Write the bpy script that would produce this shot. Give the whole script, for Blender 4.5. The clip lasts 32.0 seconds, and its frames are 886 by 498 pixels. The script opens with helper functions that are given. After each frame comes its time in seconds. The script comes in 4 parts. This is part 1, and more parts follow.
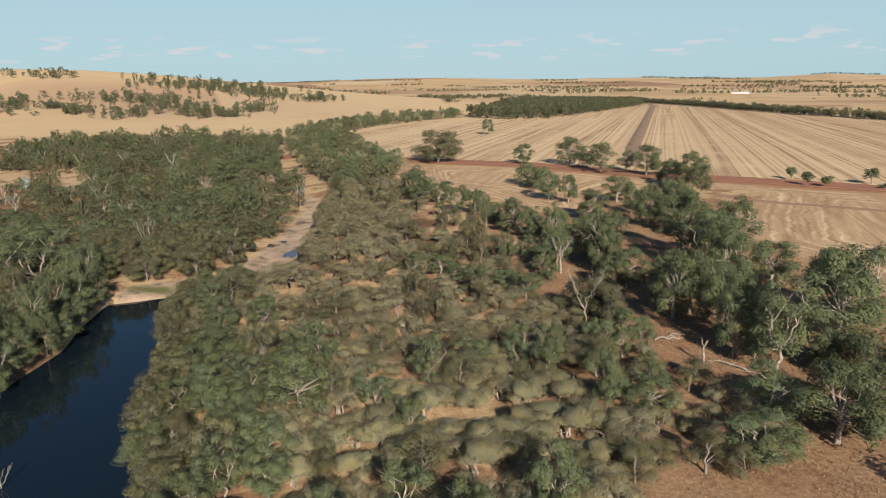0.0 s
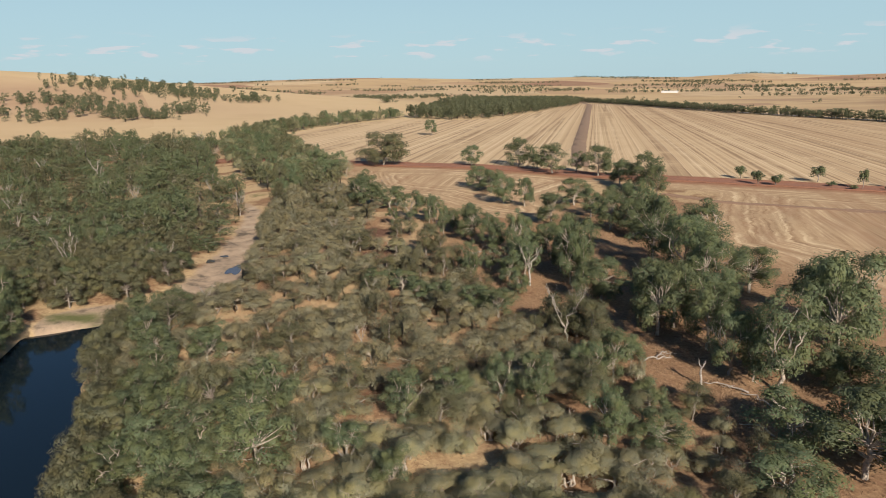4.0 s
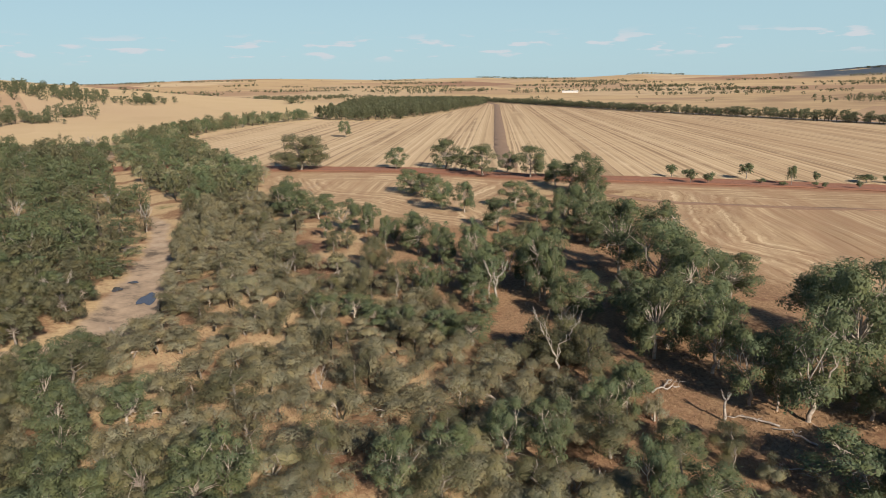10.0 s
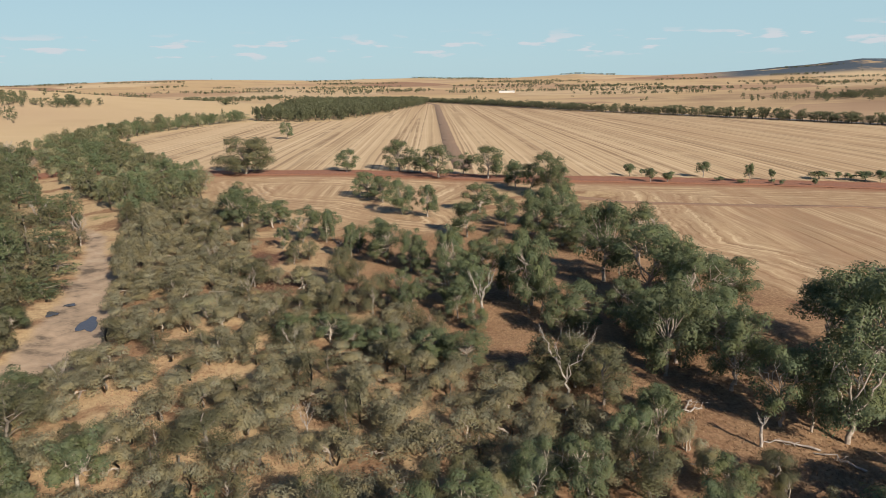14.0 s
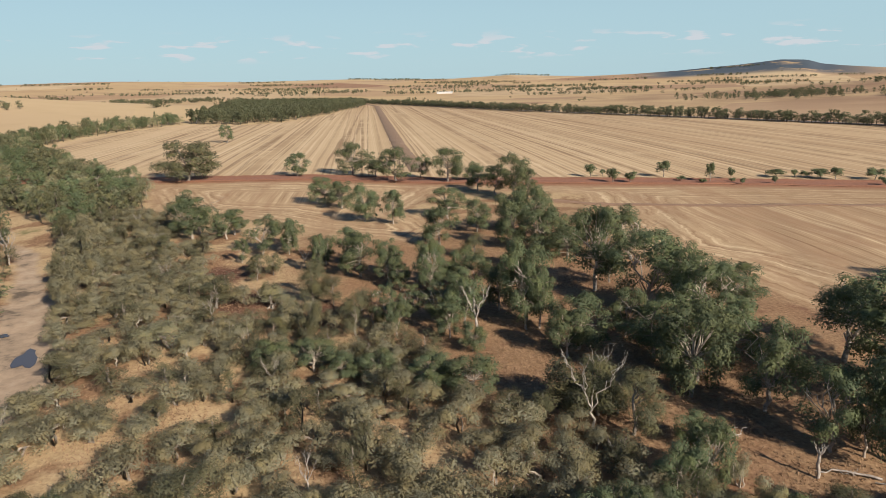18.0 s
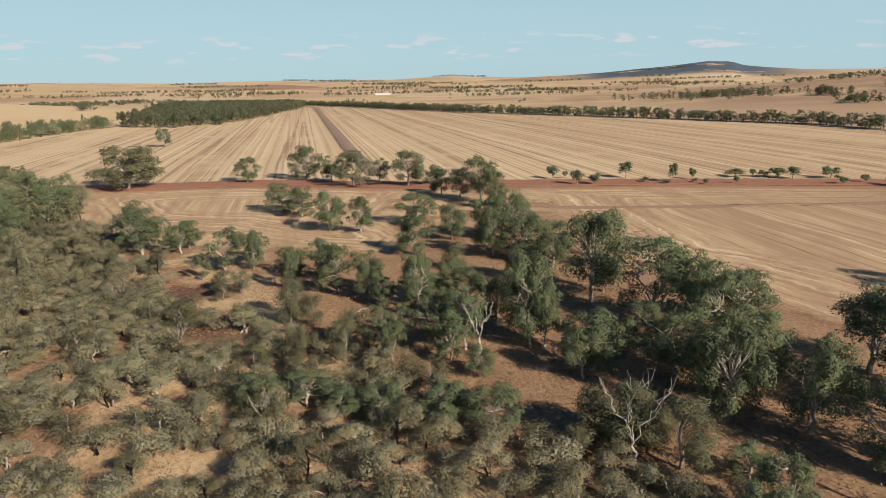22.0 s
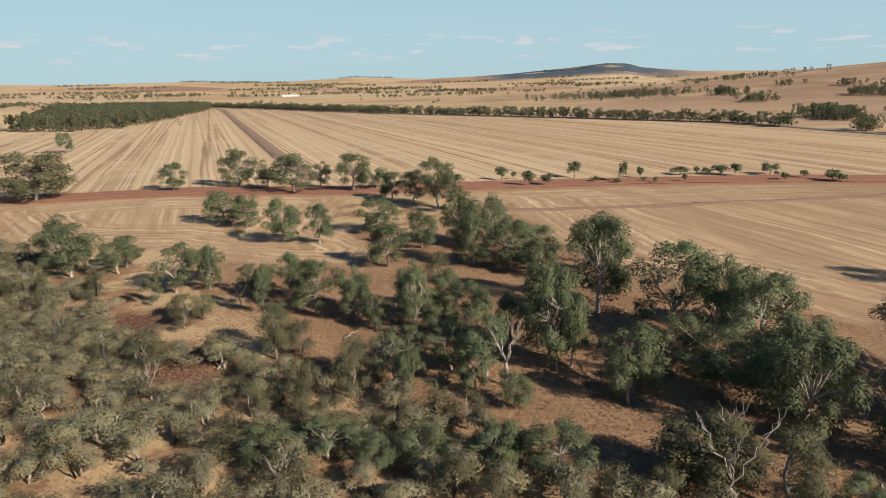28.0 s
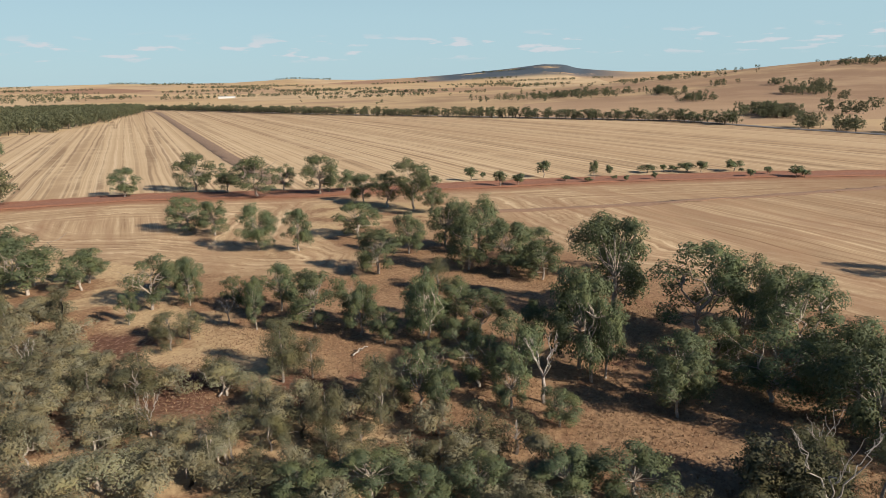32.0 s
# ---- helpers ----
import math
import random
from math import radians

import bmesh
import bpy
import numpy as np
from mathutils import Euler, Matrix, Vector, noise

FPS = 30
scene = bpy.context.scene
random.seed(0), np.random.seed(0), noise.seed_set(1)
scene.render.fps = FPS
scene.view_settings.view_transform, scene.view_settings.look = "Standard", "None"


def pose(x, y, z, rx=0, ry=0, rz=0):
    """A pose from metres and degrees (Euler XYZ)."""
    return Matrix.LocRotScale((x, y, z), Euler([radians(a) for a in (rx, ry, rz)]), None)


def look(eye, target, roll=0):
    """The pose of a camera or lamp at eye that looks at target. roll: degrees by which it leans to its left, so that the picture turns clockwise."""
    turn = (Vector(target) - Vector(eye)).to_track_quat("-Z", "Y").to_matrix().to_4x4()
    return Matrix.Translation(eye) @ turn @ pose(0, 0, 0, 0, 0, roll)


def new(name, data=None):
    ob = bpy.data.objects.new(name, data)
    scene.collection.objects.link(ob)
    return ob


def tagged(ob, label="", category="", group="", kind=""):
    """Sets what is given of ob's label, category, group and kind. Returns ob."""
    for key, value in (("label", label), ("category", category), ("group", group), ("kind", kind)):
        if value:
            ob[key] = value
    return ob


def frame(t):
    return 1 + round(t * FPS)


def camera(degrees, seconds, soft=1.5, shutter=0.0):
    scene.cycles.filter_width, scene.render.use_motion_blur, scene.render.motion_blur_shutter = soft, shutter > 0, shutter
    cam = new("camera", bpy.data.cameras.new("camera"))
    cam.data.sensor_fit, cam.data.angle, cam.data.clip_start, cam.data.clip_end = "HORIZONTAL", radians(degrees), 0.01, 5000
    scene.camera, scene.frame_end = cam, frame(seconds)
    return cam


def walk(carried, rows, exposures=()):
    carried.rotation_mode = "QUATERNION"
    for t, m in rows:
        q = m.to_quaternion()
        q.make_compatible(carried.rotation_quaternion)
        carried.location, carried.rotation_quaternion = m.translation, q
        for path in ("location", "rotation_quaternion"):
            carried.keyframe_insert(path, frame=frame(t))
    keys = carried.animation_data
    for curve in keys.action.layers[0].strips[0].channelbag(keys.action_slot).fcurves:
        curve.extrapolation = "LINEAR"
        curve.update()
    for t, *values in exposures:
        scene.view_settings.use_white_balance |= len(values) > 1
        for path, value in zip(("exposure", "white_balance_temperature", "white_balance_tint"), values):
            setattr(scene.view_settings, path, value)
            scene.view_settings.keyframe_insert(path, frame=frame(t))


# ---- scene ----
EXPO = 0.42
cam = camera(65.49, 32.0, soft=0.6)
PATH = [
    (0.0, pose(0.00, 0.00, 50.00, 75.950, 0.738, -0.000)),
    (2.0, pose(-2.55, 7.11, 49.97, 75.906, 0.783, -2.628)),
    (4.0, pose(-5.14, 14.20, 49.84, 75.877, 0.827, -5.262)),
    (6.0, pose(-7.82, 21.28, 49.54, 75.869, 0.867, -7.904)),
    (8.0, pose(-10.55, 28.37, 49.12, 75.859, 0.889, -10.558)),
    (10.0, pose(-13.29, 35.50, 48.67, 75.828, 0.886, -13.222)),
    (12.0, pose(-15.97, 42.64, 48.24, 75.797, 0.900, -15.876)),
    (14.0, pose(-18.52, 49.82, 47.86, 75.789, 0.965, -18.506)),
    (16.0, pose(-20.94, 57.17, 47.52, 75.793, 1.041, -21.131)),
    (18.0, pose(-23.23, 64.74, 47.20, 75.793, 1.080, -23.767)),
    (20.0, pose(-25.44, 72.23, 46.98, 75.793, 1.084, -26.396)),
    (22.0, pose(-27.60, 79.35, 46.89, 75.799, 1.071, -28.993)),
    (24.0, pose(-29.79, 86.30, 46.72, 75.802, 1.048, -31.567)),
    (26.0, pose(-32.02, 93.34, 46.28, 75.792, 1.026, -34.129)),
    (28.0, pose(-34.27, 100.49, 45.71, 75.782, 1.028, -36.679)),
    (30.0, pose(-36.48, 107.69, 45.21, 75.784, 1.071, -39.218)),
    (32.0, pose(-38.67, 114.92, 44.76, 75.792, 1.139, -41.751)),
]
walk(cam, PATH, exposures=[(0.0, EXPO, 6280, 13)])

# ---- world and sun ----
SUN_AZ, SUN_EL = radians(165), radians(28)      # azimuth clockwise from +y
world = bpy.data.worlds.new("sky")
scene.world = world
world.use_nodes = True
wn, wl = world.node_tree.nodes, world.node_tree.links
sky = wn.new("ShaderNodeTexSky")
sky.sky_type, sky.sun_disc = "NISHITA", False
sky.sun_elevation, sky.sun_rotation = SUN_EL, SUN_AZ
sky.dust_density, sky.ozone_density, sky.air_density, sky.altitude = 0.25, 2.0, 1.0, 250
wn["Background"].inputs[1].default_value = 0.050
# small fair-weather clouds low over the horizon
tc, sp, cv = wn.new("ShaderNodeTexCoord"), wn.new("ShaderNodeSeparateXYZ"), wn.new("ShaderNodeMapping")
wl.new(tc.outputs["Generated"], sp.inputs[0])
cv.inputs["Scale"].default_value = (13, 13, 70)
wl.new(tc.outputs["Generated"], cv.inputs[0])
cn = wn.new("ShaderNodeTexNoise")
cn.inputs["Scale"].default_value, cn.inputs["Detail"].default_value = 1.6, 6
wl.new(cv.outputs[0], cn.inputs["Vector"])


def world_step(v, lo, hi):
    x = wn.new("ShaderNodeMapRange")
    x.interpolation_type = "SMOOTHSTEP"
    x.inputs[1].default_value, x.inputs[2].default_value = lo, hi
    wl.new(v, x.inputs[0])
    return x.outputs[0]


def world_product(a, b2):
    x = wn.new("ShaderNodeMath")
    x.operation = "MULTIPLY"
    wl.new(a, x.inputs[0])
    if isinstance(b2, float):
        x.inputs[1].default_value = b2
    else:
        wl.new(b2, x.inputs[1])
    return x.outputs[0]


puff = world_product(world_product(world_step(cn.outputs["Fac"], 0.55, 0.64), world_step(sp.outputs["Z"], 0.016, 0.030)), world_step(sp.outputs["Z"], 0.062, 0.042))
cm = wn.new("ShaderNodeMix")
cm.data_type = "RGBA"
wl.new(world_product(puff, 0.9), cm.inputs[0])
tint = wn.new("ShaderNodeMix")          # clear dry air: a pale cyan cast
tint.data_type, tint.blend_type = "RGBA", "MULTIPLY"
tint.inputs[0].default_value = 1.0
tint.inputs[7].default_value = (0.90, 1.0, 1.04, 1)
pale = wn.new("ShaderNodeHueSaturation")
pale.inputs["Saturation"].default_value = 1.12
wl.new(sky.outputs[0], pale.inputs["Color"])
wl.new(pale.outputs[0], tint.inputs[6])
haze = wn.new("ShaderNodeMix")          # dry summer haze
haze.data_type = "RGBA"
haze.inputs[7].default_value = (6.8, 9.7, 10.4, 1)
wl.new(world_product(world_step(sp.outputs["Z"], 0.26, 0.07), 0.86), haze.inputs[0])
wl.new(tint.outputs[2], haze.inputs[6])
wl.new(haze.outputs[2], cm.inputs[6])
cm.inputs[7].default_value = (9.5, 10.0, 10.1, 1)
wl.new(cm.outputs[2], wn["Background"].inputs[0])
sun_dir = Vector((math.sin(SUN_AZ) * math.cos(SUN_EL), math.cos(SUN_AZ) * math.cos(SUN_EL), math.sin(SUN_EL)))
sun = new("sun", bpy.data.lights.new("sun", "SUN"))
sun.data.energy, sun.data.angle, sun.data.color = 5.35, radians(0.5), (1.0, 0.87, 0.69)
sun.matrix_world = look(sun_dir * 300, (0, 0, 0))


# ---- materials ----
def material(name):
    m = bpy.data.materials.new(name)
    m.use_nodes = True
    return m, m.node_tree.nodes, m.node_tree.links, m.node_tree.nodes["Principled BSDF"]


def noise_node(n, l, vec, scale, detail=4.0, rough=0.6):
    t = n.new("ShaderNodeTexNoise")
    t.inputs["Scale"].default_value, t.inputs["Detail"].default_value, t.inputs["Roughness"].default_value = scale, detail, rough
    if vec is not None:
        l.new(vec, t.inputs["Vector"])
    return t.outputs["Fac"]


def ramp(n, l, fac, stops):
    r = n.new("ShaderNodeValToRGB")
    e = r.color_ramp.elements
    while len(e) < len(stops):
        e.new(0.5)
    for k, (p, c) in zip(e, stops):
        k.position, k.color = p, (*c, 1)
    l.new(fac, r.inputs[0])
    return r.outputs[0]


def mix(n, l, fac, a, b, how="MIX"):
    x = n.new("ShaderNodeMix")
    x.data_type, x.blend_type = "RGBA", how
    for sock, v in ((x.inputs[0], fac), (x.inputs[6], a), (x.inputs[7], b)):
        if isinstance(v, (int, float)):
            sock.default_value = v
        elif isinstance(v, tuple):
            sock.default_value = (*v, 1)
        else:
            l.new(v, sock)
    return x.outputs[2]


def calc(n, l, op, a, b=0.0):
    x = n.new("ShaderNodeMath")
    x.operation = op
    for sock, v in zip(x.inputs, (a, b)):
        if isinstance(v, (int, float)):
            sock.default_value = v
        else:
            l.new(v, sock)
    return x.outputs[0]


def step(n, l, v, lo, hi):
    x = n.new("ShaderNodeMapRange")
    x.interpolation_type = "SMOOTHSTEP"
    x.inputs[1].default_value, x.inputs[2].default_value = lo, hi
    l.new(v, x.inputs[0])
    return x.outputs[0]


def placed(n, l, angle=0.0, scale=(1, 1, 1)):
    g, m = n.new("ShaderNodeNewGeometry"), n.new("ShaderNodeMapping")
    m.vector_type = "TEXTURE"
    m.inputs["Rotation"].default_value = (0, 0, radians(angle))
    m.inputs["Scale"].default_value = (scale[0], scale[1], scale[2] if scale[0] == scale[1] == 1 else 1e6)
    l.new(g.outputs["Position"], m.inputs["Vector"])
    return m.outputs[0]


def relief(n, l, b, height, strength, distance):
    x = n.new("ShaderNodeBump")
    x.inputs["Strength"].default_value, x.inputs["Distance"].default_value = strength, distance
    l.new(height, x.inputs["Height"])
    l.new(x.outputs[0], b.inputs["Normal"])


def foliage(name, dark, light, hue=0.35):
    m, n, l, b = material(name)
    g, o = n.new("ShaderNodeNewGeometry"), n.new("ShaderNodeObjectInfo")
    tone = n.new("ShaderNodeAttribute")
    tone.attribute_name = "tone"
    leaf = mix(n, l, g.outputs["Random Per Island"], dark, light)
    patch = noise_node(n, l, g.outputs["Position"], 0.5, 2)
    c = mix(n, l, step(n, l, patch, 0.35, 0.7), leaf, tuple(0.5 * (a + b2) * k for a, b2, k in zip(dark, light, (1.25, 1.12, 0.85))))
    v = n.new("ShaderNodeHueSaturation")
    l.new(c, v.inputs["Color"])
    l.new(calc(n, l, "MULTIPLY_ADD", o.outputs["Random"], hue), v.inputs["Value"])
    v.inputs["Value"].default_value = 1
    k = v.inputs["Value"].links[0].from_node
    k.inputs[2].default_value = 1 - hue / 2
    lift = calc(n, l, "MULTIPLY_ADD", tone.outputs["Fac"], 0.18)
    l.new(k.outputs[0], lift.node.inputs[2])
    l.new(lift, v.inputs["Value"])
    h = calc(n, l, "MULTIPLY_ADD", o.outputs["Random"], 0.02)
    h.node.inputs[2].default_value = 0.49
    l.new(h, v.inputs["Hue"])
    l.new(v.outputs[0], b.inputs["Base Color"])
    b.inputs["Roughness"].default_value = 0.6
    b.inputs["Specular IOR Level"].default_value = 0.12
    t, mx, out = n.new("ShaderNodeBsdfTranslucent"), n.new("ShaderNodeMixShader"), n["Material Output"]
    l.new(v.outputs[0], t.inputs[0])
    mx.inputs[0].default_value = 0.22
    l.new(b.outputs[0], mx.inputs[1]), l.new(t.outputs[0], mx.inputs[2]), l.new(mx.outputs[0], out.inputs[0])
    return m


def bark(name, dark, light):
    m, n, l, b = material(name)
    g = n.new("ShaderNodeNewGeometry")
    f = noise_node(n, l, g.outputs["Position"], 1.6, 5, 0.7)
    l.new(ramp(n, l, f, [(0.3, dark), (0.6, light)]), b.inputs["Base Color"])
    b.inputs["Roughness"].default_value = 0.85
    relief(n, l, b, f, 0.4, 0.05)
    return m


GUM_LEAF = foliage("gum_leaf", (0.074, 0.102, 0.058), (0.152, 0.182, 0.108), 0.30)
OLIVE_LEAF = foliage("olive_leaf", (0.170, 0.173, 0.113), (0.285, 0.280, 0.194), 0.25)
SHEOAK_LEAF = foliage("sheoak_leaf", (0.080, 0.087, 0.053), (0.160, 0.160, 0.102), 0.25)
# leaf of far gums, darkened for the inner shade their sparse crowns lack
FAR_SHADE_LEAF = foliage("far_shade_leaf", (0.078, 0.096, 0.060), (0.150, 0.163, 0.106), 0.25)
PALE_BARK = bark("pale_bark", (0.18, 0.145, 0.115), (0.42, 0.365, 0.305))
GREY_BARK = bark("grey_bark", (0.10, 0.08, 0.065), (0.27, 0.235, 0.20))
DEAD_WOOD = bark("dead_wood", (0.17, 0.145, 0.125), (0.42, 0.38, 0.335))

# ---- plan of the ground ----
ROAD = [(-150, 470), (-60, 446), (-15, 420), (8, 411), (47, 394), (100, 350), (148, 321), (205, 284), (257, 244), (293, 207), (335, 160), (400, 85), (470, 0)]
RIVER = [(-63, 163), (-51.5, 173), (-48.5, 188), (-47.5, 202), (-49.5, 226), (-52.5, 256), (-56, 287), (-66, 318), (-91, 389), (-122, 491), (-130, 575), (-118, 683), (-90, 757)]
POND = [(-8, -95), (-17, -60), (-27, -25), (-33, 12), (-36, 55), (-38, 77), (-44, 87), (-48, 99), (-52, 117), (-58, 129), (-61, 147), (-63, 158), (-71, 158), (-80, 155), (-79, 141), (-76, 126), (-77, 113), (-76, 98), (-75, 80), (-73, 50), (-68, 12), (-60, -22), (-50, -55), (-38, -95)]
STRIP = (0.299, 0.954)
MAIN_FIELD = [(-40, 425), (-12, 417), (50, 402), (104, 357), (150, 328), (207, 291), (260, 251), (300, 212), (420, 160), (480, 250), (520, 330), (545, 450), (528, 620), (512, 780), (490, 960), (480, 1400), (495, 1700), (470, 1700), (425, 1506), (228, 1042), (132, 880), (80, 854), (31, 886), (-15, 830), (-64, 740), (-90, 667), (-62, 560), (-42, 480)]
NEAR_FIELD = [(-20, 330), (-24, 400), (-12, 405), (45, 387), (97, 340), (145, 312), (201, 275), (251, 237), (287, 200), (330, 155), (390, 80), (380, 20), (220, 60), (110, 130), (98, 150), (100, 185), (92, 205), (110, 245), (135, 290), (90, 330), (60, 290), (60, 260), (47, 245), (30, 262), (10, 300)]
WATER_Z = -1.5
# skyline: bearing from +y and height of the far rim
RIM = [-180, 30, -60, 40, -20, 36, -17, 15, -12, 12, -8, 22, -5, 28, -1, 29, 3, 21, 8, 9, 12, 12, 16, 14, 19, 8, 24, 5, 27, 17, 28.7, 24, 32, 12, 34.5, 5, 38, 14, 41, 28, 43.5, 46, 45.3, 57, 47, 72, 48.3, 84, 50, 80, 51, 55, 52.5, 42, 55, 26, 60, 20, 75, 40, 180, 30]


def smooth(a, b, x):
    t = np.clip((np.asarray(x, float) - a) / (b - a), 0, 1)
    return t * t * (3 - 2 * t)


def line_gap(line, x, y):
    """Signed distance to a polyline; positive on its left."""
    best, sign = np.full(np.shape(x), 1e9), np.ones(np.shape(x))
    for (ax, ay), (bx, by) in zip(line, line[1:]):
        dx, dy = bx - ax, by - ay
        t = np.clip(((x - ax) * dx + (y - ay) * dy) / (dx * dx + dy * dy), 0, 1)
        d = np.hypot(x - ax - t * dx, y - ay - t * dy)
        near = d < best
        best = np.where(near, d, best)
        sign = np.where(near, np.where(dx * (y - ay) - dy * (x - ax) > 0, 1.0, -1.0), sign)
    return best * sign


def area_gap(area, x, y):
    """Signed distance to a closed outline; negative inside."""
    inside = np.zeros(np.shape(x), bool)
    for (ax, ay), (bx, by) in zip(area, area[1:] + area[:1]):
        cross = ((ay > y) != (by > y)) & (x < (bx - ax) * (y - ay) / (by - ay + 1e-12) + ax)
        inside ^= cross
    d = np.abs(line_gap(area + area[:1], x, y))
    return np.where(inside, -d, d)


def lump(x, y, cx, cy, sx, sy, h):
    return h * np.exp(-(((x - cx) / sx) ** 2 + ((y - cy) / sy) ** 2) / 2)


def height(x, y):
    x, y = np.asarray(x, float), np.asarray(y, float)
    d = np.hypot(x, y)
    z = -0.014 * np.sqrt(np.maximum(np.minimum(d, 2100) - 420, 0) ** 2 + 3600) + 0.84
    rim = np.interp(np.degrees(np.arctan2(x, y)), RIM[::2], RIM[1::2])
    z = z + (rim + 22) * smooth(3100, 4750, d) ** 1.5 + 14 * smooth(2200, 3300, d)
    z = z + lump(x, y, 2100, 620, 560, 560, 92) + lump(x, y, -800, 1290, 360, 330, 84) + lump(x, y, -250, 1500, 300, 300, 18)
    bed = np.abs(line_gap(RIVER, x, y))
    z = z - 1.5 * np.exp(-(bed / 9.0) ** 2)
    z = z - 3.2 * smooth(3.5, -4.0, area_gap(POND, x, y))
    z = z + 0.25 * (np.sin(x * 0.11) * np.sin(y * 0.09) + 0.5 * np.sin(x * 0.31 + 2) * np.sin(y * 0.27)) * smooth(420, 200, np.hypot(x + 20, y - 58))
    return z


def ground_z(x, y):
    return float(height(x, y))


# ---- ground sheet ----
def np_mesh(name, verts, faces, mats, index=None, smooth_shade=False, normals=None):
    """A mesh from arrays of vertices and of equal-sized faces."""
    verts, faces = np.asarray(verts, np.float32), np.asarray(faces, np.int32)
    me = bpy.data.meshes.new(name)
    k = faces.shape[1]
    me.vertices.add(len(verts)), me.loops.add(faces.size), me.polygons.add(len(faces))
    me.vertices.foreach_set("co", verts.ravel())
    me.loops.foreach_set("vertex_index", faces.ravel())
    me.polygons.foreach_set("loop_start", np.arange(0, faces.size, k, dtype=np.int32))
    if index is not None:
        me.polygons.foreach_set("material_index", np.asarray(index, np.int32))
    for m in mats:
        me.materials.append(m)
    me.polygons.foreach_set("use_smooth", np.full(len(faces), smooth_shade))
    me.update(calc_edges=True)
    if normals is not None:
        me.attributes.new("custom_normal", "FLOAT_VECTOR", "POINT").data.foreach_set("vector", np.asarray(normals, np.float32).ravel())
    return me


def ground_material():
    m, n, l, b = material("dry_country")
    pos = placed(n, l)
    def attr(name):
        a = n.new("ShaderNodeAttribute")
        a.attribute_name = name
        return a.outputs["Fac"]
    wob = calc(n, l, "MULTIPLY", calc(n, l, "SUBTRACT", noise_node(n, l, pos, 0.12, 6, 0.7), 0.5), 14.0)
    fine, mid, big = noise_node(n, l, pos, 1.3, 6, 0.75), noise_node(n, l, pos, 0.16, 5, 0.65), noise_node(n, l, pos, 0.02, 4)
    # dry grass over red soil
    grass = ramp(n, l, fine, [(0.30, (0.15, 0.085, 0.050)), (0.52, (0.28, 0.172, 0.100)), (0.72, (0.41, 0.28, 0.165))])
    soil = ramp(n, l, fine, [(0.3, (0.14, 0.072, 0.045)), (0.7, (0.28, 0.155, 0.098))])
    straw = ramp(n, l, fine, [(0.3, (0.34, 0.235, 0.13)), (0.7, (0.58, 0.44, 0.26))])
    scrub = mix(n, l, step(n, l, mid, 0.56, 0.68), grass, soil)
    scrub = mix(n, l, calc(n, l, "MULTIPLY", step(n, l, noise_node(n, l, pos, 0.07, 4), 0.40, 0.54), calc(n, l, "SUBTRACT", 1.0, calc(n, l, "MULTIPLY", attr("clearing"), 0.85))), scrub, straw)
    scrub = mix(n, l, step(n, l, calc(n, l, "ADD", attr("litter"), wob), 2, -2), scrub, ramp(n, l, fine, [(0.36, (0.085, 0.045, 0.032)), (0.55, (0.16, 0.083, 0.055)), (0.66, (0.33, 0.26, 0.20))]))
    # main stubble field, rows along the ploughed strip
    ang = -math.degrees(math.atan2(STRIP[0], STRIP[1]))
    drift = n.new("ShaderNodeVectorMath")
    drift.operation = "MULTIPLY_ADD"
    wander = n.new("ShaderNodeTexNoise")
    wander.inputs["Scale"].default_value = 0.012
    wander.inputs["Detail"].default_value = 3
    l.new(pos, wander.inputs["Vector"])
    l.new(wander.outputs["Color"], drift.inputs[0])
    drift.inputs[1].default_value = (2.2, 2.2, 0.0)
    l.new(pos, drift.inputs[2])

    def swath(across, along):
        """Noise drawn out along the header's runs, slightly wavering."""
        turned, squeezed = n.new("ShaderNodeVectorRotate"), n.new("ShaderNodeVectorMath")
        turned.rotation_type = "Z_AXIS"
        turned.inputs["Angle"].default_value = math.atan2(STRIP[0], STRIP[1])
        squeezed.operation = "DIVIDE"
        squeezed.inputs[1].default_value = (across, along, 1e6)
        l.new(drift.outputs[0], turned.inputs["Vector"])
        l.new(turned.outputs[0], squeezed.inputs[0])
        return squeezed.outputs[0]
    blot = noise_node(n, l, pos, 0.03, 6, 0.7)
    rows = noise_node(n, l, swath(2.6, 2400), 1.0, 3, 0.75)
    stub = ramp(n, l, rows, [(0.30, (0.41, 0.290, 0.168)), (0.44, (0.54, 0.402, 0.246)), (0.56, (0.59, 0.450, 0.280)), (0.70, (0.67, 0.530, 0.345))])
    swaths = noise_node(n, l, swath(21.0, 5000), 1.0, 2, 0.6)
    stub = mix(n, l, calc(n, l, "MULTIPLY", step(n, l, swaths, 0.50, 0.60), 0.30), stub, (0.43, 0.300, 0.180))
    stub = mix(n, l, calc(n, l, "MULTIPLY", step(n, l, fine, 0.5, 0.8), 0.22), stub, (0.34, 0.23, 0.13))
    stub = mix(n, l, calc(n, l, "MULTIPLY", step(n, l, blot, 0.44, 0.66), 0.30), stub, (0.47, 0.335, 0.20))

    stub = mix(n, l, calc(n, l, "MULTIPLY", attr("east"), calc(n, l, "ADD", calc(n, l, "MULTIPLY", step(n, l, swaths, 0.40, 0.56), 0.3), 0.25)), stub, (0.40, 0.272, 0.160))

